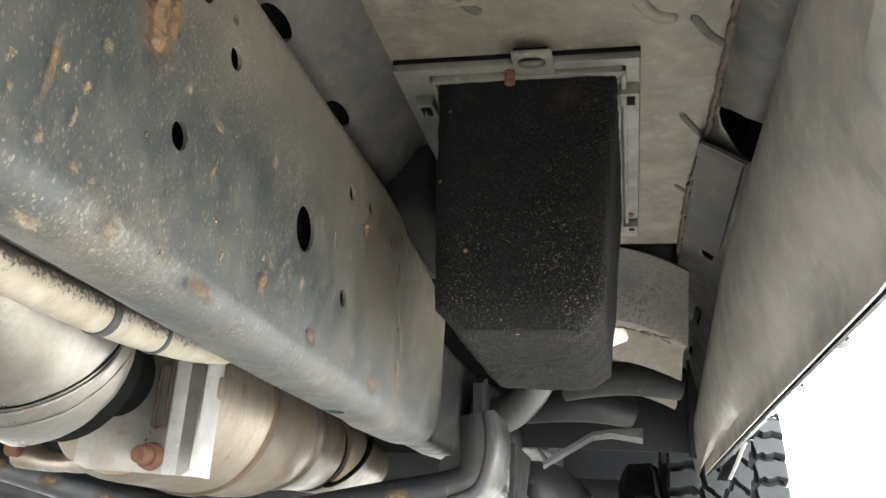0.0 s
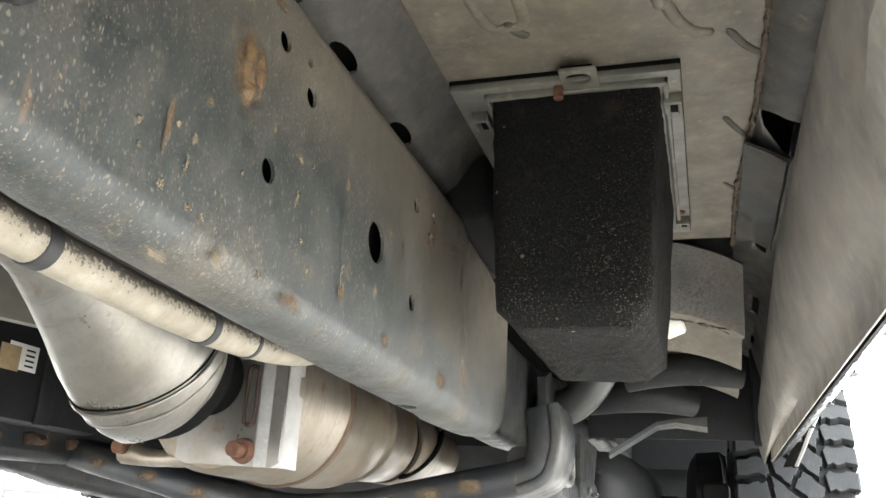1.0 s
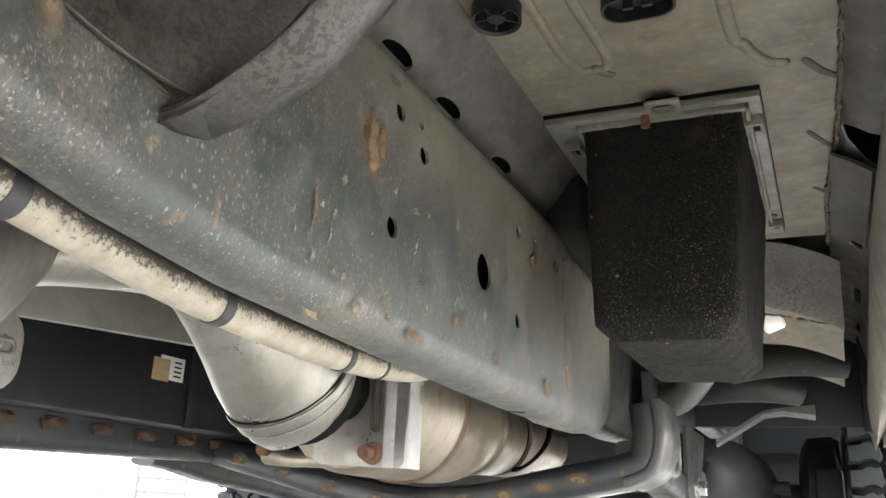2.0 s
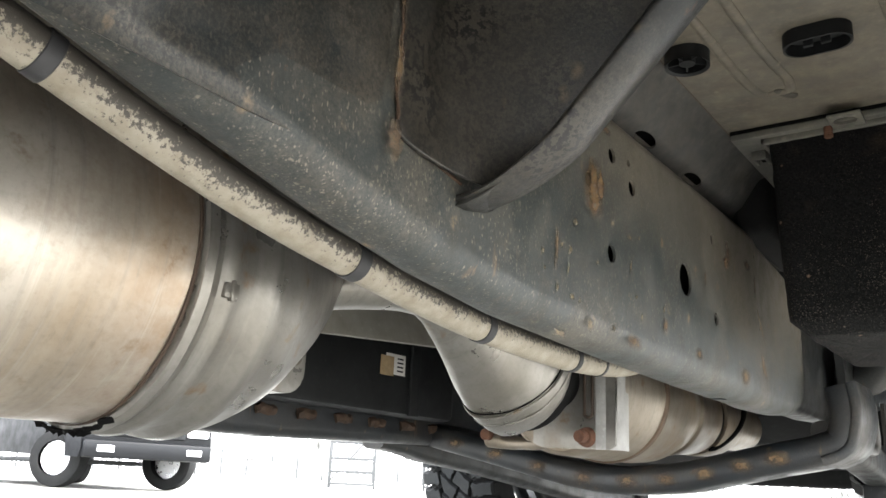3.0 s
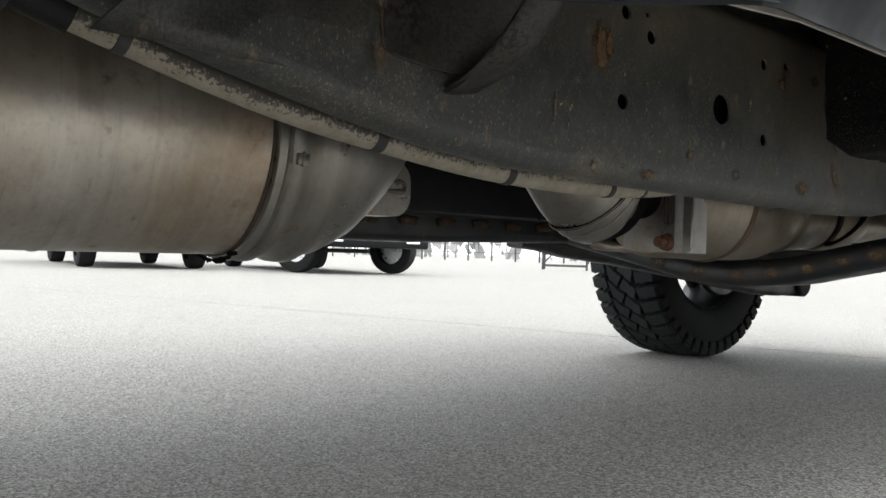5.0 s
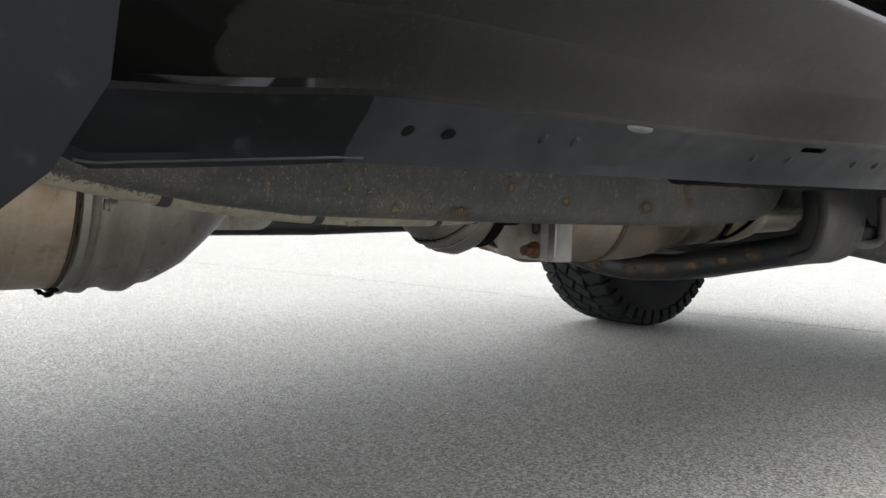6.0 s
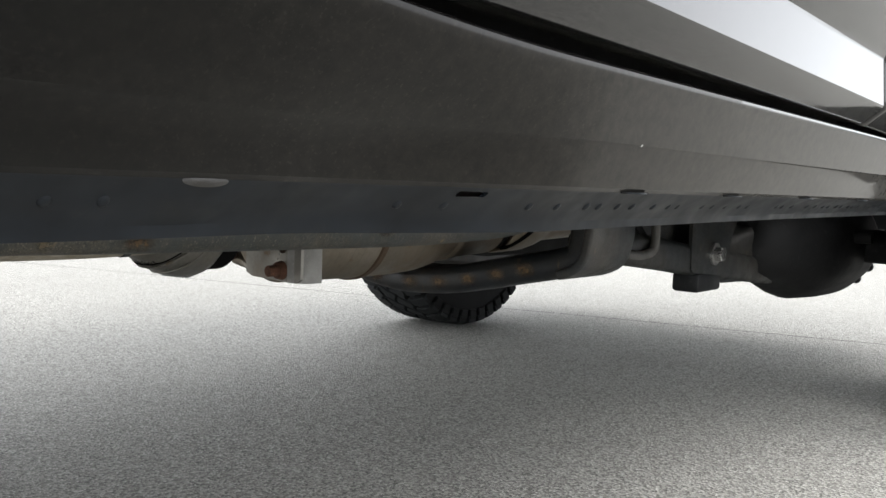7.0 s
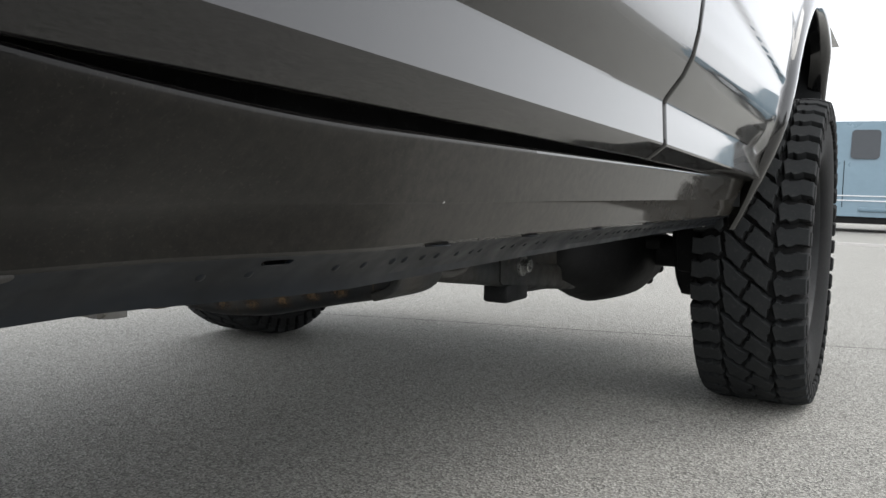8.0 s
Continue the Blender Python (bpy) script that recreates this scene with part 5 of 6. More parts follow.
for name, base, lean, lift, r, mat, label in (("seam_gap", -.090, .05, .0002, .0010, BLACK_GAP, "dark seam gap"), ("welded_rib", -.0845, .05, .0002, .0020, STEEL_CLEAN, "raised weld rib"), ("rolled_edge", -.070, .045, 0, .0014, STEEL_CLEAN, "rolled edge")):
    part(name, cone_ring(base, lean, lift, r), mat, cone, label)
bm = bmesh.new()
revolve(bm, [(-.05, .03), (-.049, .078), (-.022, .078), (-.02, .042), (.08, .042), (.08, .03)], CX, .474, 40)
part("gasket", bm, BLACK_GAP, cone, "black gasket gap")
bm = bmesh.new()
prof = [(.078, .06), (.08, .094), (.09, .1005), (.12, .1015), (.232, .1025), (.236, .1045), (.246, .1045), (.25, .1025), (.33, .1015), (.38, .099), (.42, .091), (.45, .0835), (.46, .082), (.463, .0845), (.475, .0845), (.48, .081), (.6, .075), (.60, .06)]
revolve(bm, prof, CX, .470, 64)
roughen(bm, .001, 25)
conv = part("converter", bm, STEEL_WARM, truck, "heat-tinted steel exhaust converter canister", 50)
bm = bmesh.new()
revolve(bm, [(.2335, .1035), (.236, .1062), (.246, .1062), (.2485, .1035)], CX, .470, 64, caps=False)
part("seam_line", bm, plain("heat_tint", (0.12, 0.08, 0.052), 0.55, 0.5, 0.4, 40), conv, "brown heat-tinted weld ring")
bm = bmesh.new()
revolve(bm, [(.60, .05), (.60, .069), (.64, .067), (.64, .05)], CX, .470, 40)
part("clamp_gap", bm, BLACK_GAP, conv, "dark clamp gap")
bm = bmesh.new()
revolve(bm, [(.632, .05), (.632, .074), (.64, .0755), (.72, .073), (.75, .068), (.80, .055), (.95, .05)], CX, .470, 40)
part("outlet", bm, STEEL_WARM, conv, "steel outlet collar")

bm = bmesh.new()
tube(bm, [(CX + .0745 * math.cos(radians(a)), .69 + .0016 * (a + 20), .470 + .0745 * math.sin(radians(a))) for a in range(-60, 26, 6)], [.003] + [.0055] * 13 + [.004], 8, 2)
part("clamp_slit", bm, BLACK_GAP, conv, "dark slanted clamp slit")
bm = bmesh.new()
cyl(bm, (CX + .07, .735, .505), (CX + .0765, .735, .507), .007, seg=14)
part("sensor_hole", bm, BLACK_GAP, conv, "round dark hole")

# hanger plate between cone and canister
bm = bmesh.new()
pl = [(.125, .385), (.14, .379), (.246, .377), (.2545, .384), (.256, .50), (.25, .51), (.13, .51), (.125, .50)]
loft(bm, [[(x, y, z) for x, z in pl] for y in (.062, .067)])
hp = part("hanger_plate", bm, STEEL_CLEAN, truck, "pale steel exhaust hanger plate")
bm = bmesh.new()
loft(bm, [[(x, y, z) for x, y in ((.225, .0612), (.238, .0615), (.247, .0635), (.2535, .0685), (.257, .076), (.258, .085), (.258, .1), (.2545, .1), (.2545, .085), (.252, .077), (.2475, .071), (.241, .0665), (.225, .066))] for z in (.377, .40, .45, .512)])
# fold in pale matte steel, unlike the plate
part("folded_edge", bm, plain("bright_fold_steel", (0.34, 0.335, 0.32), 0.5, 0.0, 0.3, 40), hp, "bright folded edge")
bm = bmesh.new()
lp = [(x, .0605, z) for z, x in stadium(.455, .214, .027, .0062)]
tube(bm, lp + [lp[0]], .0022, 8, 3)
part("embossed_slot", bm, plain("weld_brown", (0.05, 0.03, 0.018), 0.7, 0.1, 0.5, 60), hp, "rust-edged embossed slot")
bm = bmesh.new()
cyl(bm, (.211, .064, .394), (.211, .052, .394), .0145, .0125, 20, .001)
cyl(bm, (.211, .054, .394), (.211, .036, .394), .0085, seg=14, bevel=.001)
part("bolt", bm, RUSTY, hp, "rusty bolt and collar")
bm = bmesh.new()
cyl(bm, (.01, .14, .40), (.01, .125, .40), .0155, .0135, 20, .001)
cyl(bm, (.01, .127, .40), (.01, .108, .40), .009, seg=14, bevel=.001)
part("bolt", bm, RUSTY, hp, "rusty bolt and collar")
bm = bmesh.new()
tube(bm, [(.15, .075, .395), (.12, .09, .388), (.08, .11, .387), (.04, .13, .39), (.005, .138, .398)], [.014, .012, .010, .012, .018], 12)
part("hanger_arm", bm, STEEL_WARM, hp, "rust-stained hanger arm")

# ---- flaked conduit along the rail ----
CON = [(.325, .06, .53), (.338, .0, .502), (.347, -.07, .477), (.352, -.16, .4605), (.356, -.29, .4525), (.362, -.47, .4565), (.366, -.63, .4735), (.366, -.72, .488), (.366, -.80, .506), (.365, -.866, .524), (.364, -.905, .535)]
bm = bmesh.new()
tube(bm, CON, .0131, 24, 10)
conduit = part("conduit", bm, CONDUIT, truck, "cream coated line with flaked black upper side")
path = smooth_path(CON, 40)
for yb, w in ((-.863, .005), (-.625, .006), (-.45, .0055), (-.271, .0045), (-.205, .0025)):
    i = min(range(len(path)), key=lambda k: abs(path[k].y - yb))
    d = (path[i + 1] - path[i - 1]).normalized()
    bm = bmesh.new()
    cyl(bm, path[i] - d * w, path[i] + d * w, .0141, seg=28, bevel=.0006)
    part("band", bm, RUBBER_STRAP, conduit, "dark grey tape band")
bm = bmesh.new()
tube(bm, [(.364, -.90, .534), (.362, -.96, .553), (.36, -1.05, .585), (.36, -1.25, .66)], .0168, 20)
part("sleeve", bm, PLASTIC, conduit, "black rubber sleeve")

# ---- transmission crossmember ----
XM = [(.490, .512), (.496, .472), (.493, .436), (.478, .399), (.436, .378), (.36, .362), (.25, .338), (.20, .327), (.13, .319), (.05, .316), (-.05, .328), (-.2, .36), (-.38, .397)]
XM = [(v.x, v.z) for v in smooth_path([(x, 0, z) for x, z in XM], 3)]


def channel(bm, path, y0, y1, h, r, grow=0.0):
    loops = []
    for i, (x, z) in enumerate(path):
        a, b = path[max(i - 1, 0)], path[min(i + 1, len(path) - 1)]
        d = Vector((b[0] - a[0], 0, b[1] - a[1])).normalized()
        nrm = Vector((-d.z, 0, d.x)) * -1
        loops.append([Vector((x, 0, z)) + nrm * hh + Vector((0, yy, 0)) for yy, hh in round_rect(y0 - grow, y1 + grow, -grow, h + grow, r, 3)])
    loft(bm, loops)
    return bm


bm = channel(bmesh.new(), XM, .475, .605, .052, .018)
xmem = part("crossmember", bm, MEMBER, truck, "black tubular transmission crossmember with rusty welds")
bm = channel(bmesh.new(), XM[:13], .468, .612, .012, .005, .0025)
part("end_bracket", bm, grimy("end_bracket_paint", (0.022, 0.026, 0.029), (0.075, 0.066, 0.055), 0.55, 0.4, 0.4, 0.1, 0.66), xmem, "grey curved crossmember end bracket")
for i, x in enumerate((.36, .30, .235, .165, .09, .0, -.1, -.2, -.3)):
    z = float(np.interp(-x, [-p[0] for p in XM[12:]], [p[1] for p in XM[12:]])) + .024
    bm = bmesh.new()
    scab(bm, x, z, .058, .032, .4748, 40 + i, 0, "y")
    part("weld_bead", bm, RUST_STAIN, xmem, "rusty weld patch")
bm = bmesh.new()
tube(bm, [(.462, .60, .46), (.468, .615, .423), (.47, .68, .4115), (.47, .735, .417), (.47, .748, .44), (.468, .748, .50)], .009, 14)
part("tow_loop", bm, LOOP_STEEL, truck, "bare steel loop")

# ---- suspension and axle ----
for side, pts in ((1, [(.43, .55, .43), (.43, .85, .395), (.43, 1.05, .37), (.43, 1.45, .33), (.43, 1.72, .32)]), (-1, [(-.43, .36, .40), (-.43, .7, .375), (-.43, 1.1, .33), (-.43, 1.5, .285), (-.43, 1.72, .29)])):
    bm = bmesh.new()
    loops = []
    for k, p in enumerate(smooth_path(pts, 4)):
        hgt = .04 if k > 1 else .025
        loops.append([(p.x + a, p.y, p.z + b) for a, b in round_rect(-.03, .03, -hgt * .6, hgt, .015, 3)])
    loft(bm, loops)
    arm = part("radius_arm", bm, UNDER_GREY, truck, "dark cast suspension radius arm")
    if side < 0:
        bm = bmesh.new()
        cyl(bm, (-.475, 1.70, .298), (-.385, 1.70, .298), .042, seg=24, bevel=.006)
        cyl(bm, (-.455, 1.74, .285), (-.405, 1.74, .285), .03, seg=20, bevel=.006)
        part("bushing", bm, UNDER_DARK, arm, "dark rubber bushing")
bm = bmesh.new()
BR = [(.925, .52), (.93, .372), (.94, .364), (1.085, .350), (1.10, .356), (1.115, .38), (1.14, .44), (1.20, .52)]
for x in (.455, .385):
    loft(bm, [[(x + d, y, z) for y, z in BR] for d in (0, .008)])
ab = part("arm_bracket", bm, UNDER_GREY, truck, "grey steel arm bracket")
bm = bmesh.new()
hexbolt(bm, (.463, 1.042, .40), (1, 0, 0), .017, .022)
part("bolt", bm, CHROME, ab, "zinc hex bolt")
bm = bmesh.new()
box(bm, .40, .462, .972, 1.092, .318, .36, .008)
part("bump_stop", bm, PLASTIC, ab, "black rubber bump stop")
bm = bmesh.new()
loft(bm, [[(x, y, z) for x, z in round_rect(.36, .45, z0, z1, .02)] for y, z0, z1 in ((1.08, .335, .40), (1.16, .325, .43), (1.30, .32, .45), (1.36, .315, .47), (1.6, .30, .47))])
part("link_housing", bm, UNDER_GREY, truck, "dusty cast link housing")
bm = bmesh.new()
DX, DZ = .43, .405
revolve(bm, [(1.30, .02), (1.32, .07), (1.42, .095), (1.5, .118), (1.56, .138), (1.62, .15), (1.72, .155), (1.80, .158), (1.86, .156), (1.9, .15), (1.915, .10), (1.92, .02)], DX, DZ, 40)
roughen(bm, .007, 16)
roughen(bm, .003, 45, 2)
diff = part("differential", bm, UNDER_DARK, truck, "dark cast front differential", 60)
bm = bmesh.new()
cyl(bm, (DX, 1.905, DZ), (DX, 1.93, DZ), .150, .148, 40, .004)
rim = part("cover_rim", bm, UNDER_GREY, diff)
for k in range(11):
    a = radians(170 + 20 * k)
    bm = bmesh.new()
    hexbolt(bm, (DX + .141 * math.cos(a), 1.93, DZ + .141 * math.sin(a)), (0, 1, 0), .010, .03)
    part("bolt", bm, UNDER_GREY, diff)
bm = bmesh.new()
cyl(bm, (-.72, Y_AX, .40), (.72, Y_AX, .40), .046, seg=24)
part("axle_tube", bm, UNDER_DARK, truck, "dark front axle tube")
for sgn in (1, -1):
    bm = bmesh.new()
    cyl(bm, (sgn * .68, Y_AX, .40), (sgn * .80, Y_AX, .405), .085, .10, 28, .01)
    cyl(bm, (sgn * .70, Y_AX - .02, .30), (sgn * .70, Y_AX - .02, .56), .035, .03, 16, .006)
    box(bm, sgn * .72 - .035, sgn * .72 + .035, Y_AX - .22, Y_AX - .05, .36, .48, .015)
    part("steering_knuckle", bm, UNDER_DARK, truck, "dark steering knuckle with brake caliper")
    bm = bmesh.new()
    SH = [(Y_AX - .01 + (.152 + .012 * math.sin(3 * q) + .006 * math.sin(7 * q)) * math.cos(q), .425 + .152 * math.sin(q)) for q in (2 * math.pi * i / 36 for i in range(36))]
    loft(bm, [[(sgn * x, Y_AX + (y - Y_AX) * k, .425 + (z - .425) * k) for y, z in SH] for x, k in ((.645, .55), (.655, .8), (.67, .97), (.735, 1.0), (.75, .93))])
    roughen(bm, .005, 22, sgn)
    part("brake_shield", bm, UNDER_DARK, truck, "dark cast brake shield and hose bracket")
    bm = bmesh.new()
    cyl(bm, (sgn * .755, Y_AX, .41), (sgn * .785, Y_AX, .41), .17, seg=40, bevel=.004)
    part("brake_disc", bm, UNDER_GREY, truck, "dull steel brake disc")
bm = bmesh.new()
tube(bm, [(-.66, 1.66, .40), (-.3, 1.64, .41), (.1, 1.66, .42), (.62, 1.68, .43)], .018, 14)
part("steering_rod", bm, UNDER_DARK, truck, "dark steering rod")
bm = bmesh.new()
loft(bm, [[(x, y, z) for x, z in round_rect(-.30, -.02, z0, z1, .03)] for y, z0, z1 in ((.75, .42, .6), (.9, .36, .62), (1.3, .36, .62), (1.5, .40, .65))])
part("gearbox", bm, UNDER_DARK, truck, "dark gearbox housing")
bm = bmesh.new()
loft(bm, [[(x, y, z) for x, z in round_rect(-.12, .30, z0, .72, .04)] for y, z0 in ((1.2, .52), (1.3, .46), (1.6, .45), (1.75, .5))])
part("oil_pan", bm, UNDER_DARK, truck, "dark engine oil pan")

# black tank with a paper label, pale heat shield
bm = bmesh.new()
box(bm, -.355, -.295, -.75, .46, .446, .70, .012)
box(bm, -.300, -.290, .30, .33, .446, .69, .003)
tank = part("fuel_tank", bm, PLASTIC, truck, "black plastic tank side")
bm = bmesh.new()
box(bm, -.296, -.2935, .222, .282, .522, .562, .0005)
part("paper_label", bm, LABEL_WHITE, tank, "white paper label")
bm = bmesh.new()
box(bm, -.2945, -.2928, .205, .245, .518, .556, .0004)
part("tan_square", bm, LABEL_TAN, tank, "tan printed square")
bm = bmesh.new()
for k in range(4):
    box(bm, -.2936, -.2926, .256, .274, .528 + .008 * k, .531 + .008 * k, 0)
part("print_bars", bm, PLASTIC, tank)
bm = bmesh.new()
loft(bm, [[(-.16, y, z), (-.12, y, z - .004), (-.12, y, z), (-.16, y, z + .17), (-.17, y, z + .17)] for y, z in ((-.9, .47), (-.45, .51), (-.1, .538), (.2, .56))])
part("heat_shield", bm, plain("pale_heat_shield", (0.3, 0.285, 0.25), 0.6, 0.0, 0.3, 25), truck, "pale grey beige heat shield")
bm = bmesh.new()
loft(bm, [[(x, y, z) for y, z in round_rect(-.44, -.305, .418, .50, .03, 5)] for x in (-.03, -.022, .008, .012)])
lug = part("lug", bm, STEEL_CLEAN, truck, "pale grey steel lug")
bm = bmesh.new()
lp = [(.0125, y, z) for y, z in stadium(-.345, .462, .022, .007)]
tube(bm, lp + [lp[0]], .003, 8, 3)
part("pressed_slot", bm, FLOORPAN, lug)


# ---- wheels ----
def wheel_profile():
    """(axial, radius) outline of the tyre carcass from one bead to the other."""
    half = [(.100, .236), (.118, .245), (.132, .27), (.140, .31), (.140, .345), (.133, .375), (.120, .390), (.10, .397), (.05, .399), (0, .3995)]
    return half + [(-a, r) for a, r in half[-2::-1]]


def build_wheel(sgn):
    """The wheel stands at the origin of its empty, axle along x; sgn is its outer side."""
    hub = new("wheel")
    hub.parent = truck
    tagged(hub, "black all-terrain truck wheel with chunky tread")
    n = 72
    bm = bmesh.new()
    pr = wheel_profile()
    loft(bm, [[(a, r * math.cos(2 * math.pi * k / n), r * math.sin(2 * math.pi * k / n)) for a, r in pr] for k in range(n)] , closed=False)
    bm.verts.ensure_lookup_table()
    k = len(pr)
    for i in range(k - 1):
        bm.faces.new((bm.verts[(n - 1) * k + i], bm.verts[(n - 1) * k + i + 1], bm.verts[i + 1], bm.verts[i]))
    bm.normal_update()
    part("tyre", bm, RUBBER, hub, "black rubber tyre", 50)
    bm = bmesh.new()
    rimp = [(.105, .24), (.112, .232), (.10, .222), (.06, .212), (.0, .205), (-.06, .212), (-.10, .222), (-.112, .232), (-.105, .24)]
    rimp += [(a * .96, r + .006) for a, r in rimp[::-1]]
    loft(bm, [[(a, r * math.cos(2 * math.pi * q / n), r * math.sin(2 * math.pi * q / n)) for q in range(n)] for a, r in rimp], caps=False)
    part("rim", bm, PLASTIC, hub, "dark alloy rim barrel")
    bm = bmesh.new()
    cyl(bm, (sgn * .02, 0, 0), (sgn * .085, 0, 0), .075, .06, 24, .006)
    for q in range(8):
        a = 2 * math.pi * q / 8
        m = Matrix.Rotation(a, 4, "X")
        box(bm, sgn * .055 - .016, sgn * .055 + .016, -.022, .022, .05, .215, .006, m=m)
    part("rim_spokes", bm, PLASTIC, hub, "black alloy spokes")
    # tread blocks: two zigzag centre rows, two shoulder rows with side lugs
    def block(outline, r0, r1, taper=.002):
        bm = bmesh.new()
        lo = [(a, t * (r0 / r1), r0) for a, t in outline]
        ca, ct = sum(a for a, t in outline) / len(outline), sum(t for a, t in outline) / len(outline)
        def place(pts, rad, shrink):
            out = []
            for a, t in pts:
                a2, t2 = ca + (a - ca) * shrink, ct + (t - ct) * shrink
                ang = t2 / rad
                drop = .10 * max(0, abs(a2) - .095) + 8 * max(0, abs(a2) - .115) ** 2
                out.append((a2, (rad - drop) * math.sin(ang), -(rad - drop) * math.cos(ang)))
            return out
        loft(bm, [place(outline, r0, 1.03), place(outline, r1 - taper * 1.5, .985), place(outline, r1 - taper * .4, .965), place(outline, r1, .925)])
        return bm
    N = 44
    p = 2 * math.pi * .42 / N
    wide = [(.064, -.22 * p), (.074, -.40 * p), (.087, -.29 * p), (.104, -.31 * p), (.116, -.40 * p), (.144, -.37 * p), (.144, .30 * p), (.116, .27 * p), (.106, .37 * p), (.094, .41 * p), (.085, .31 * p), (.072, .42 * p)]
    # two centre stripes: slanting grooves and a zigzag between them
    M, top = 38, .80

    def at(a, f):
        return (a, .75 * a - f * p * N / M)

    def zig(f):
        return -.013 + .027 * f

    def centre(c0, c1):
        lo = [at(c0(0), 0), at((c0(0) + c1(0)) / 2 - .003, .04), at((c0(0) + c1(0)) / 2 + .003, -.03), at(c1(0), 0)]
        hi = [at(c1(top), top), at((c0(top) + c1(top)) / 2 + .003, top - .04), at((c0(top) + c1(top)) / 2 - .003, top + .03), at(c0(top), top)]
        return lo + [at(c1(.40) - .002, .40), at(c1(.46) + .002, .46)] + hi + [at(c0(.5) + .002, .5), at(c0(.44) - .002, .44)]

    rows3 = [centre(lambda f: -.051 - .014 * f, lambda f: zig(f) - .0036), centre(lambda f: zig(f) + .0036, lambda f: .051 + .014 * f)]
    shapes = [([(s * a, s * t) for a, t in wide], .0 if s > 0 else .5, N) for s in (1, -1)]
    shapes += [(outline, .0, M) for outline in rows3]
    for outline, shift, count in shapes:
        base = None
        for i in range(count):
            if base is None:
                base = part("tread_block", block(outline, .397, .4195), TREAD, hub, "", 30)
                ob = base
            else:
                ob = new("tread_block", base.data)
                ob.parent = hub
            ob.matrix_basis = Matrix.Rotation(2 * math.pi * (i + shift) / count, 4, "X")
    for s in (1, -1):
        bm = bmesh.new()
        for i in range(N):
            m = Matrix.Rotation(2 * math.pi * (i + (.0 if s > 0 else .5)) / N, 4, "X")
            made = bmesh.new()
            box(made, s * .138 - .009, s * .138 + .009, -.019, .019, -.398, -.358, .004, 1, m=None)
            bmesh.ops.transform(made, matrix=m, verts=made.verts[:])
            me = bpy.data.meshes.new("tmp")
            made.to_mesh(me)
            made.free()
            bm.from_mesh(me)
            bpy.data.meshes.remove(me)
        part("sidewall_rib", bm, RUBBER, hub)
    return hub


for sgn in (1, -1):
    hub = build_wheel(sgn)
    hub.location = (.899 if sgn > 0 else -.93, Y_AX, .4195)
    hub.scale = (.93 if sgn > 0 else .96, 1, 1)


# ---- things across the lot ----
GLASS = plain("dark_car_glass", (0.03, 0.035, 0.04), 0.08, 0.0, 0.1, 10, 0)
LAMP_GLASS = plain("lamp_lens", (0.75, 0.76, 0.78), 0.15, 0.0, 0.1, 30, 0)
RIM_SILVER = plain("silver_rim", (0.6, 0.61, 0.62), 0.3, 0.8, 0.1, 30, 0)
CAR_GREY = plain("grey_car_paint", (0.004, 0.0045, 0.0055), 0.4, 0.0, 0.1, 8, 0, 0.0)
CAR_DARK = plain("dark_car_paint", (0.006, 0.0065, 0.0075), 0.4, 0.0, 0.1, 8, 0, 0.0)
for dull in (CAR_GREY, CAR_DARK):
    dull.node_tree.nodes["Principled BSDF"].inputs["Specular IOR Level"].default_value = 0.2
CAR_BLUE = plain("pale_blue_car_paint", (0.13, 0.205, 0.255), 0.35, 0.1, 0.1, 8, 0, 0.5)
GALV = plain("galvanised_steel", (0.055, 0.058, 0.06), 0.55, 0.3, 0.3, 20, 0)


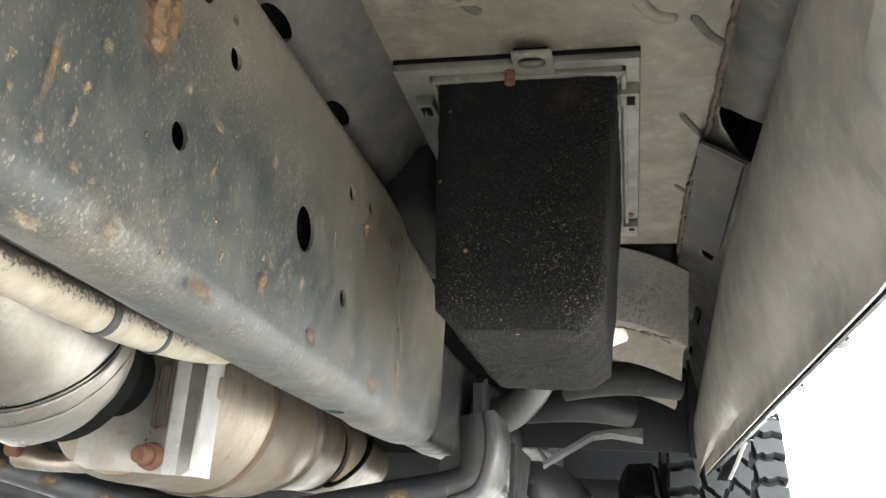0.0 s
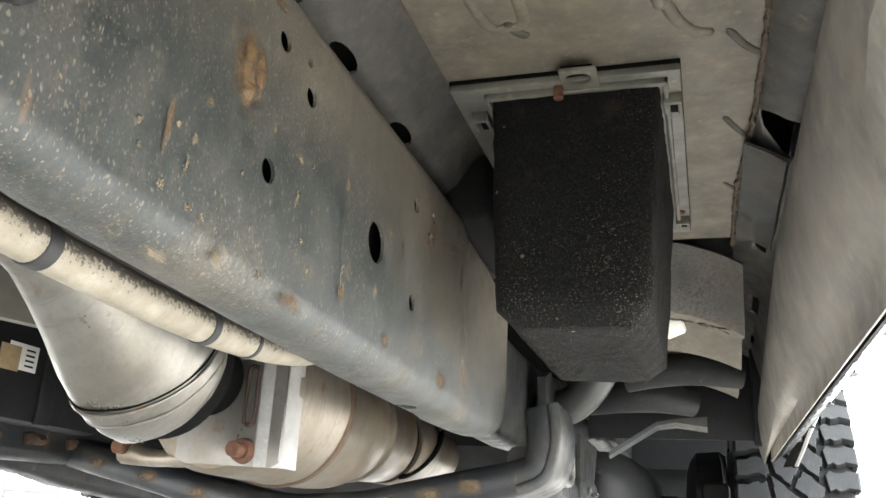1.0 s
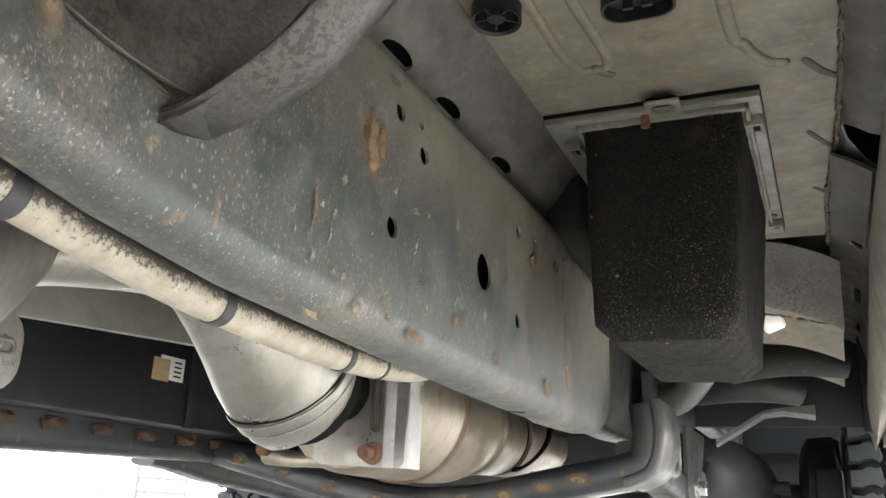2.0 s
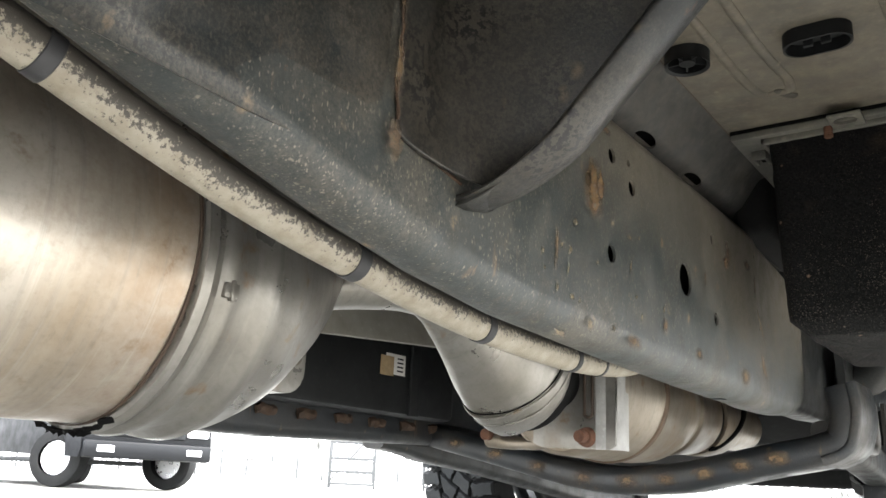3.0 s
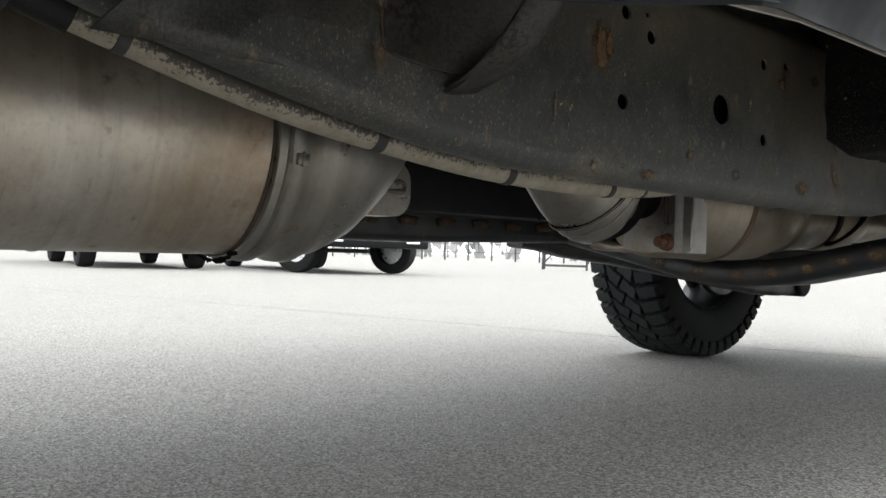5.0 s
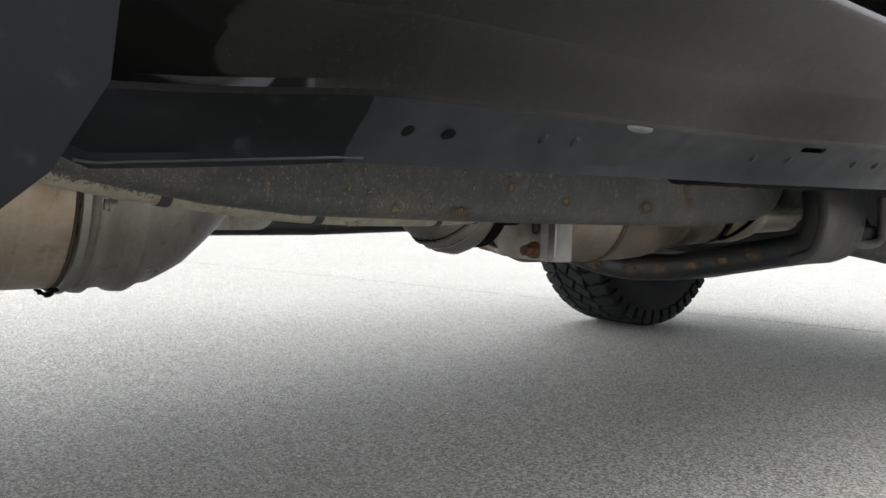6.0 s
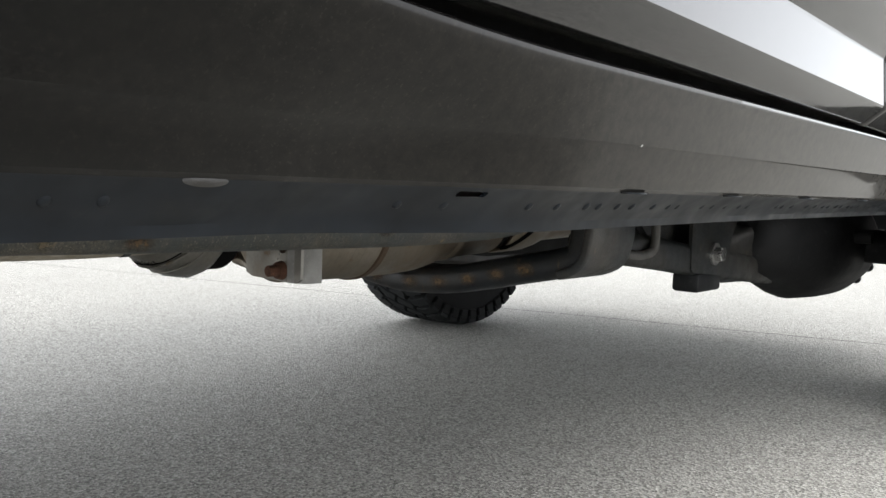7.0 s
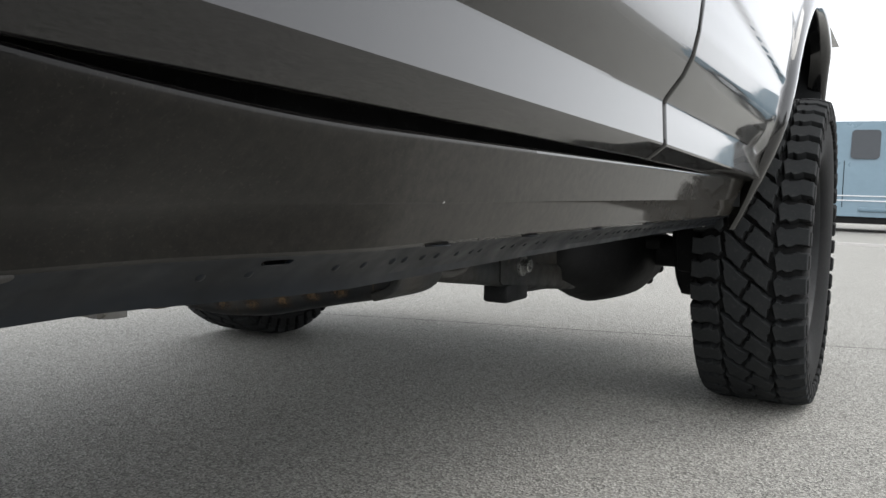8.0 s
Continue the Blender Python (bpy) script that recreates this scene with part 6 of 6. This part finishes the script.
def parked(name, label, paint, m, length=5.4, width=1.95, axle_f=-.95, axle_r=-4.3, van=False, z_roof=1.85, wheel_r=.40, turn=0.0, low=.42, wins=None):
    """A parked vehicle; its front is at the origin and looks along +x."""
    car = new(name)
    tagged(car, label, "car")
    car.matrix_basis = m
    w = width / 2
    if van:
        side = [(-length, low), (-length, 1.05), (-length + .05, 1.25), (-length + .25, z_roof - .06), (-length + .5, z_roof), (-2.0, z_roof), (-1.75, z_roof - .08), (-1.25, 1.15), (-.3, 1.0), (-.05, .9), (0, .5), (-.05, low - .04)]
    else:
        side = [(-length, .5), (-length, 1.12), (-3.3, 1.12), (-3.25, 1.2), (-3.05, z_roof - .06), (-2.9, z_roof), (-1.95, z_roof), (-1.75, z_roof - .07), (-1.2, 1.2), (-.25, 1.1), (-.05, 1.0), (0, .55), (-.05, .42)]
    bm = bmesh.new()
    def ring(yk, inset):
        return [(x, yk - math.copysign(max(0, z - 1.15) * .28, yk) if z > 1.15 else yk, z) for x, z in side]
    loft(bm, [ring(-w, 0), ring(-w * .5, 0), ring(w * .5, 0), ring(w, 0)])
    bmesh.ops.bevel(bm, geom=[e for e in bm.edges if e.calc_face_angle(0) > .6], offset=.04, segments=2, affect="EDGES")
    cutter = bmesh.new()
    for ax in (axle_f, axle_r):
        for s in (1, -1):
            cyl(cutter, (ax, s * (w - .3), wheel_r), (ax, s * (w + .3), wheel_r), wheel_r * 1.17, seg=28)
    part("body", cut(bm, cutter), paint, car, "", 30)
    if wins is None:
        wins = [(-1.95, -1.35, 1.22, z_roof - .1), (-2.95, -2.05, 1.2, z_roof - .12)]
    if van and len(wins) == 2:
        wins = [(-2.3, -1.5, 1.15, z_roof - .14), (-3.35, -2.45, 1.15, z_roof - .14), (-4.95, -3.5, 1.15, z_roof - .14)]
    for x0, x1, z0, z1 in wins:
        for s in (1, -1):
            bm = bmesh.new()
            pts = round_rect(x0, x1, z0, z1, .06)
            loft(bm, [[(x, s * (w - (z - 1.15) * .28 + d), z) for x, z in pts] for d in (-.01, .006)])
            part("window", bm, GLASS, car, "dark side window")
    bm = bmesh.new()
    zf = z_roof - .1
    loft(bm, [[(-1.80 + d, -w * .74, zf), (-1.80 + d, w * .74, zf), (-1.27 + d, w * .9, 1.22), (-1.27 + d, -w * .9, 1.22)] for d in (0, .02)])
    part("windscreen", bm, GLASS, car, "dark windscreen")
    bm = bmesh.new()
    box(bm, -.1, .07, -w * .98, w * .98, .42, .66, .04)
    part("front_bumper", bm, paint, car)
    bm = bmesh.new()
    box(bm, -.06, .03, -w * .55, w * .55, .72, .98, .03)
    part("grille", bm, PLASTIC, car, "dark grille")
    for s in (1, -1):
        bm = bmesh.new()
        box(bm, -.1, .035, s * w * .76 - .17, s * w * .76 + .17, .76, .96, .03)
        part("headlight", bm, LAMP_GLASS, car, "clear headlight")
        bm = bmesh.new()
        box(bm, .03, .09, s * w * .68 - .12, s * w * .68 + .12, .50, .59, .015)
        part("fog_lamp", bm, LAMP_GLASS, car, "pale fog lamp")
    bm = bmesh.new()
    box(bm, -length + .9, -1.4, -w - .03, w + .03, .33, .40, .02)
    part("running_board", bm, GALV if low > .4 else paint, car, "pale running board" if low > .4 else "")
    if low < .4:
        for z in (.50, .575):
            for s in (1, -1):
                bm = bmesh.new()
                box(bm, -length + .12, -.3, s * w - .012, s * w + .006, z, z + .016, .002)
                part("side_stripe", bm, LAMP_GLASS, car, "thin white side stripe")
        # inset dark box puts the shade below the body into colour
        bm = bmesh.new()
        box(bm, -length + .1, -.2, -w + .06, w - .06, .14, .32, .02)
        part("underbody", bm, UNDER_DARK, car, "dark underbody carrying the shade below")
        for x in (-4.74, -4.1, -3.05):
            bm = bmesh.new()
            box(bm, x - .006, x + .006, -w - .002, w + .002, .4, 1.14, .001)
            part("panel_gap", bm, BLACK_GAP, car)
    for ax in (axle_f, axle_r):
        for s in (1, -1):
            wh = new("wheel")
            wh.parent = car
            wh.matrix_basis = Matrix.Translation((ax, s * (w - .13), wheel_r)) @ Matrix.Rotation(radians(turn if ax == axle_f else 0), 4, "Z")
            bm = bmesh.new()
            pr = [(-.13, .6), (-.13, .85), (-.11, .97), (-.06, 1), (.06, 1), (.11, .97), (.13, .85), (.13, .6)]
            loft(bm, [[(wheel_r * r * math.cos(2 * math.pi * k / 28), a, wheel_r * r * math.sin(2 * math.pi * k / 28)) for k in range(28)] for a, r in pr], caps=False)
            part("tyre", bm, RUBBER, wh, "black tyre", 40)
            bm = bmesh.new()
            cyl(bm, (0, s * .02, 0), (0, s * .09, 0), wheel_r * .62, wheel_r * .6, 28, .01)
            for q in range(6):
                a = 2 * math.pi * q / 6
                cyl(bm, (wheel_r * .38 * math.cos(a), s * .085, wheel_r * .38 * math.sin(a)), (wheel_r * .38 * math.cos(a), s * .1, wheel_r * .38 * math.sin(a)), wheel_r * .12, seg=10)
            part("rim", bm, RIM_SILVER, wh, "silver rim")
    return car


def facing(x, y, heading):
    return Matrix.Translation((x, y, 0)) @ Matrix.Rotation(radians(heading), 4, "Z")


parked("parked_pickup", "grey pickup truck parked across the lot with silver wheels", CAR_GREY, facing(-9.75, 6.6, -9), turn=35)
parked("parked_suv", "dark sport utility vehicle parked beside a pickup", CAR_DARK, facing(-11.6, 3.9, -9), van=True, z_roof=1.8)
parked("parked_wagon", "pale blue older wagon parked across the lot", CAR_BLUE, facing(5.05, 15.3, 0), van=True, axle_r=-3.55, z_roof=1.78, width=1.8, low=.26, wins=[(-4.66, -4.24, 1.17, 1.64), (-3.98, -3.15, 1.17, 1.66), (-2.95, -2.05, 1.17, 1.66)])

bm = bmesh.new()
loft(bm, [[(x, y, z) for y, z in ((10.34, 0), (10.36, .028), (10.45, .03), (10.47, 0))] for x in (-.2, 2, 4, 8)])
tagged(mesh_object("kerb", bm, plain("pale_concrete", (0.38, 0.37, 0.35), 0.9, 0, 0.3, 30), 30), "low pale concrete kerb on the lot", "kerb", kind="structure")

# steel racks
def rack(x, y, turn):
    """An open storage rack of galvanised posts, rungs and braces."""
    ob = new("steel_rack")
    tagged(ob, "galvanised steel storage rack standing on the lot", "rack", "racks at the lot edge")
    ob.matrix_basis = facing(x, y, turn)
    for px in (-.62, .62):
        for py in (-.4, .4):
            bm = bmesh.new()
            box(bm, px - .03, px + .03, py - .03, py + .03, 0, 2.1, .004)
            part("post", bm, GALV, ob)
    for z in (.12, .45, .8, 1.25, 1.7):
        bm = bmesh.new()
        for py in (-.4, .4):
            box(bm, -.62, .62, py - .02, py + .02, z - .03, z + .03, .003)
        part("rung", bm, GALV, ob)
    bm = bmesh.new()
    tube(bm, [(-.62, -.4, .15), (.62, -.4, 1.6)], .02, 8, 1)
    part("brace", bm, GALV, ob)
    return ob


r0 = rack(-15.6, 17.6, 40)
for x, y, a in ((-13.6, 19.4, 44), (-12.1, 20.4, 41)):
    copy_thing(r0, facing(x, y, a))

# fence at the edge of the lot
fence = new("lot_fence")
tagged(fence, "low grey post and wire fence along the lot", "fence")
for i in range(40):
    t = i / 39
    x, y = -62 + 44 * t, 14 + 34 * t
    bm = bmesh.new()
    cyl(bm, (x, y, 0), (x, y, 1.5), .05, seg=8)
    part("post", bm, GALV, fence)
for z in (.5, 1.0, 1.45):
    bm = bmesh.new()
    cyl(bm, (-62, 14, z), (-18, 48, z), .015, seg=6)
    part("rail_wire", bm, GALV, fence)

# bare far wood
LEAF = plain("hazy_far_twigs", (0.3, 0.3, 0.29), 0.9, 0, 0.4, 1.5, 0)
rnd = random.Random(3)
verts, faces = [], []
for k in range(900):
    t = rnd.random()
    cx, cy = -110 + 105 * t + rnd.gauss(0, 2.5), 22 + 78 * t + rnd.gauss(0, 2.5)
    cz = abs(rnd.gauss(0, 2.4)) + .2
    s = rnd.uniform(.25, .9)
    a, b = rnd.uniform(0, math.pi), rnd.uniform(-.6, .6)
    u = Vector((math.cos(a), math.sin(a), b)) * s
    v = Vector((-math.sin(a) * .2, math.cos(a) * .2, 1)) * s * rnd.uniform(.5, 1.6)
    c = Vector((cx, cy, cz))
    n = len(verts)
    verts += [tuple(c - u), tuple(c - v), tuple(c + u * .7), tuple(c + v)]
    faces.append((n, n + 1, n + 2, n + 3))
for k in range(90):
    t = rnd.random()
    cx, cy = -110 + 105 * t, 22 + 78 * t
    h, w = rnd.uniform(4, 8), .14
    n = len(verts)
    verts += [(cx - w, cy, 0), (cx, cy - w, 0), (cx + w, cy, 0), (cx, cy + w, 0), (cx, cy, h)]
    faces += [(n, n + 1, n + 4), (n + 1, n + 2, n + 4), (n + 2, n + 3, n + 4), (n + 3, n, n + 4)]
me = bpy.data.meshes.new("far_wood")
me.from_pydata(verts, [], faces)
me.materials.append(LEAF)
tagged(new("far_wood", me), "hazy grey bare trees beyond the lot", "trees", kind="stuff")

# dark trees on the other side of the lot
LEAF_DARK = plain("dark_tree_leaves", (0.05, 0.055, 0.04), 0.9, 0, 0.5, 1.5, 0)
verts, faces = [], []
for k in range(4200):
    t = rnd.random()
    cx, cy = 62 + rnd.gauss(0, 2.5), -75 + 115 * t
    top = 7.0 + 2.4 * math.sin(t * 23) + 1.6 * math.sin(t * 61 + 1)
    cz = rnd.uniform(.1, top)
    s = rnd.uniform(.35, 1.1)
    a, b = rnd.uniform(0, math.pi), rnd.uniform(-.6, .6)
    u = Vector((math.cos(a), math.sin(a), b)) * s
    v = Vector((-math.sin(a) * .2, math.cos(a) * .2, 1)) * s * rnd.uniform(.5, 1.3)
    c = Vector((cx, cy, cz))
    n = len(verts)
    verts += [tuple(c - u), tuple(c - v), tuple(c + u * .7), tuple(c + v)]
    faces.append((n, n + 1, n + 2, n + 3))
me = bpy.data.meshes.new("tree_line")
me.from_pydata(verts, [], faces)
me.materials.append(LEAF_DARK)
tagged(new("tree_line", me), "dark leafy trees beyond the open side of the lot", "trees", kind="stuff")
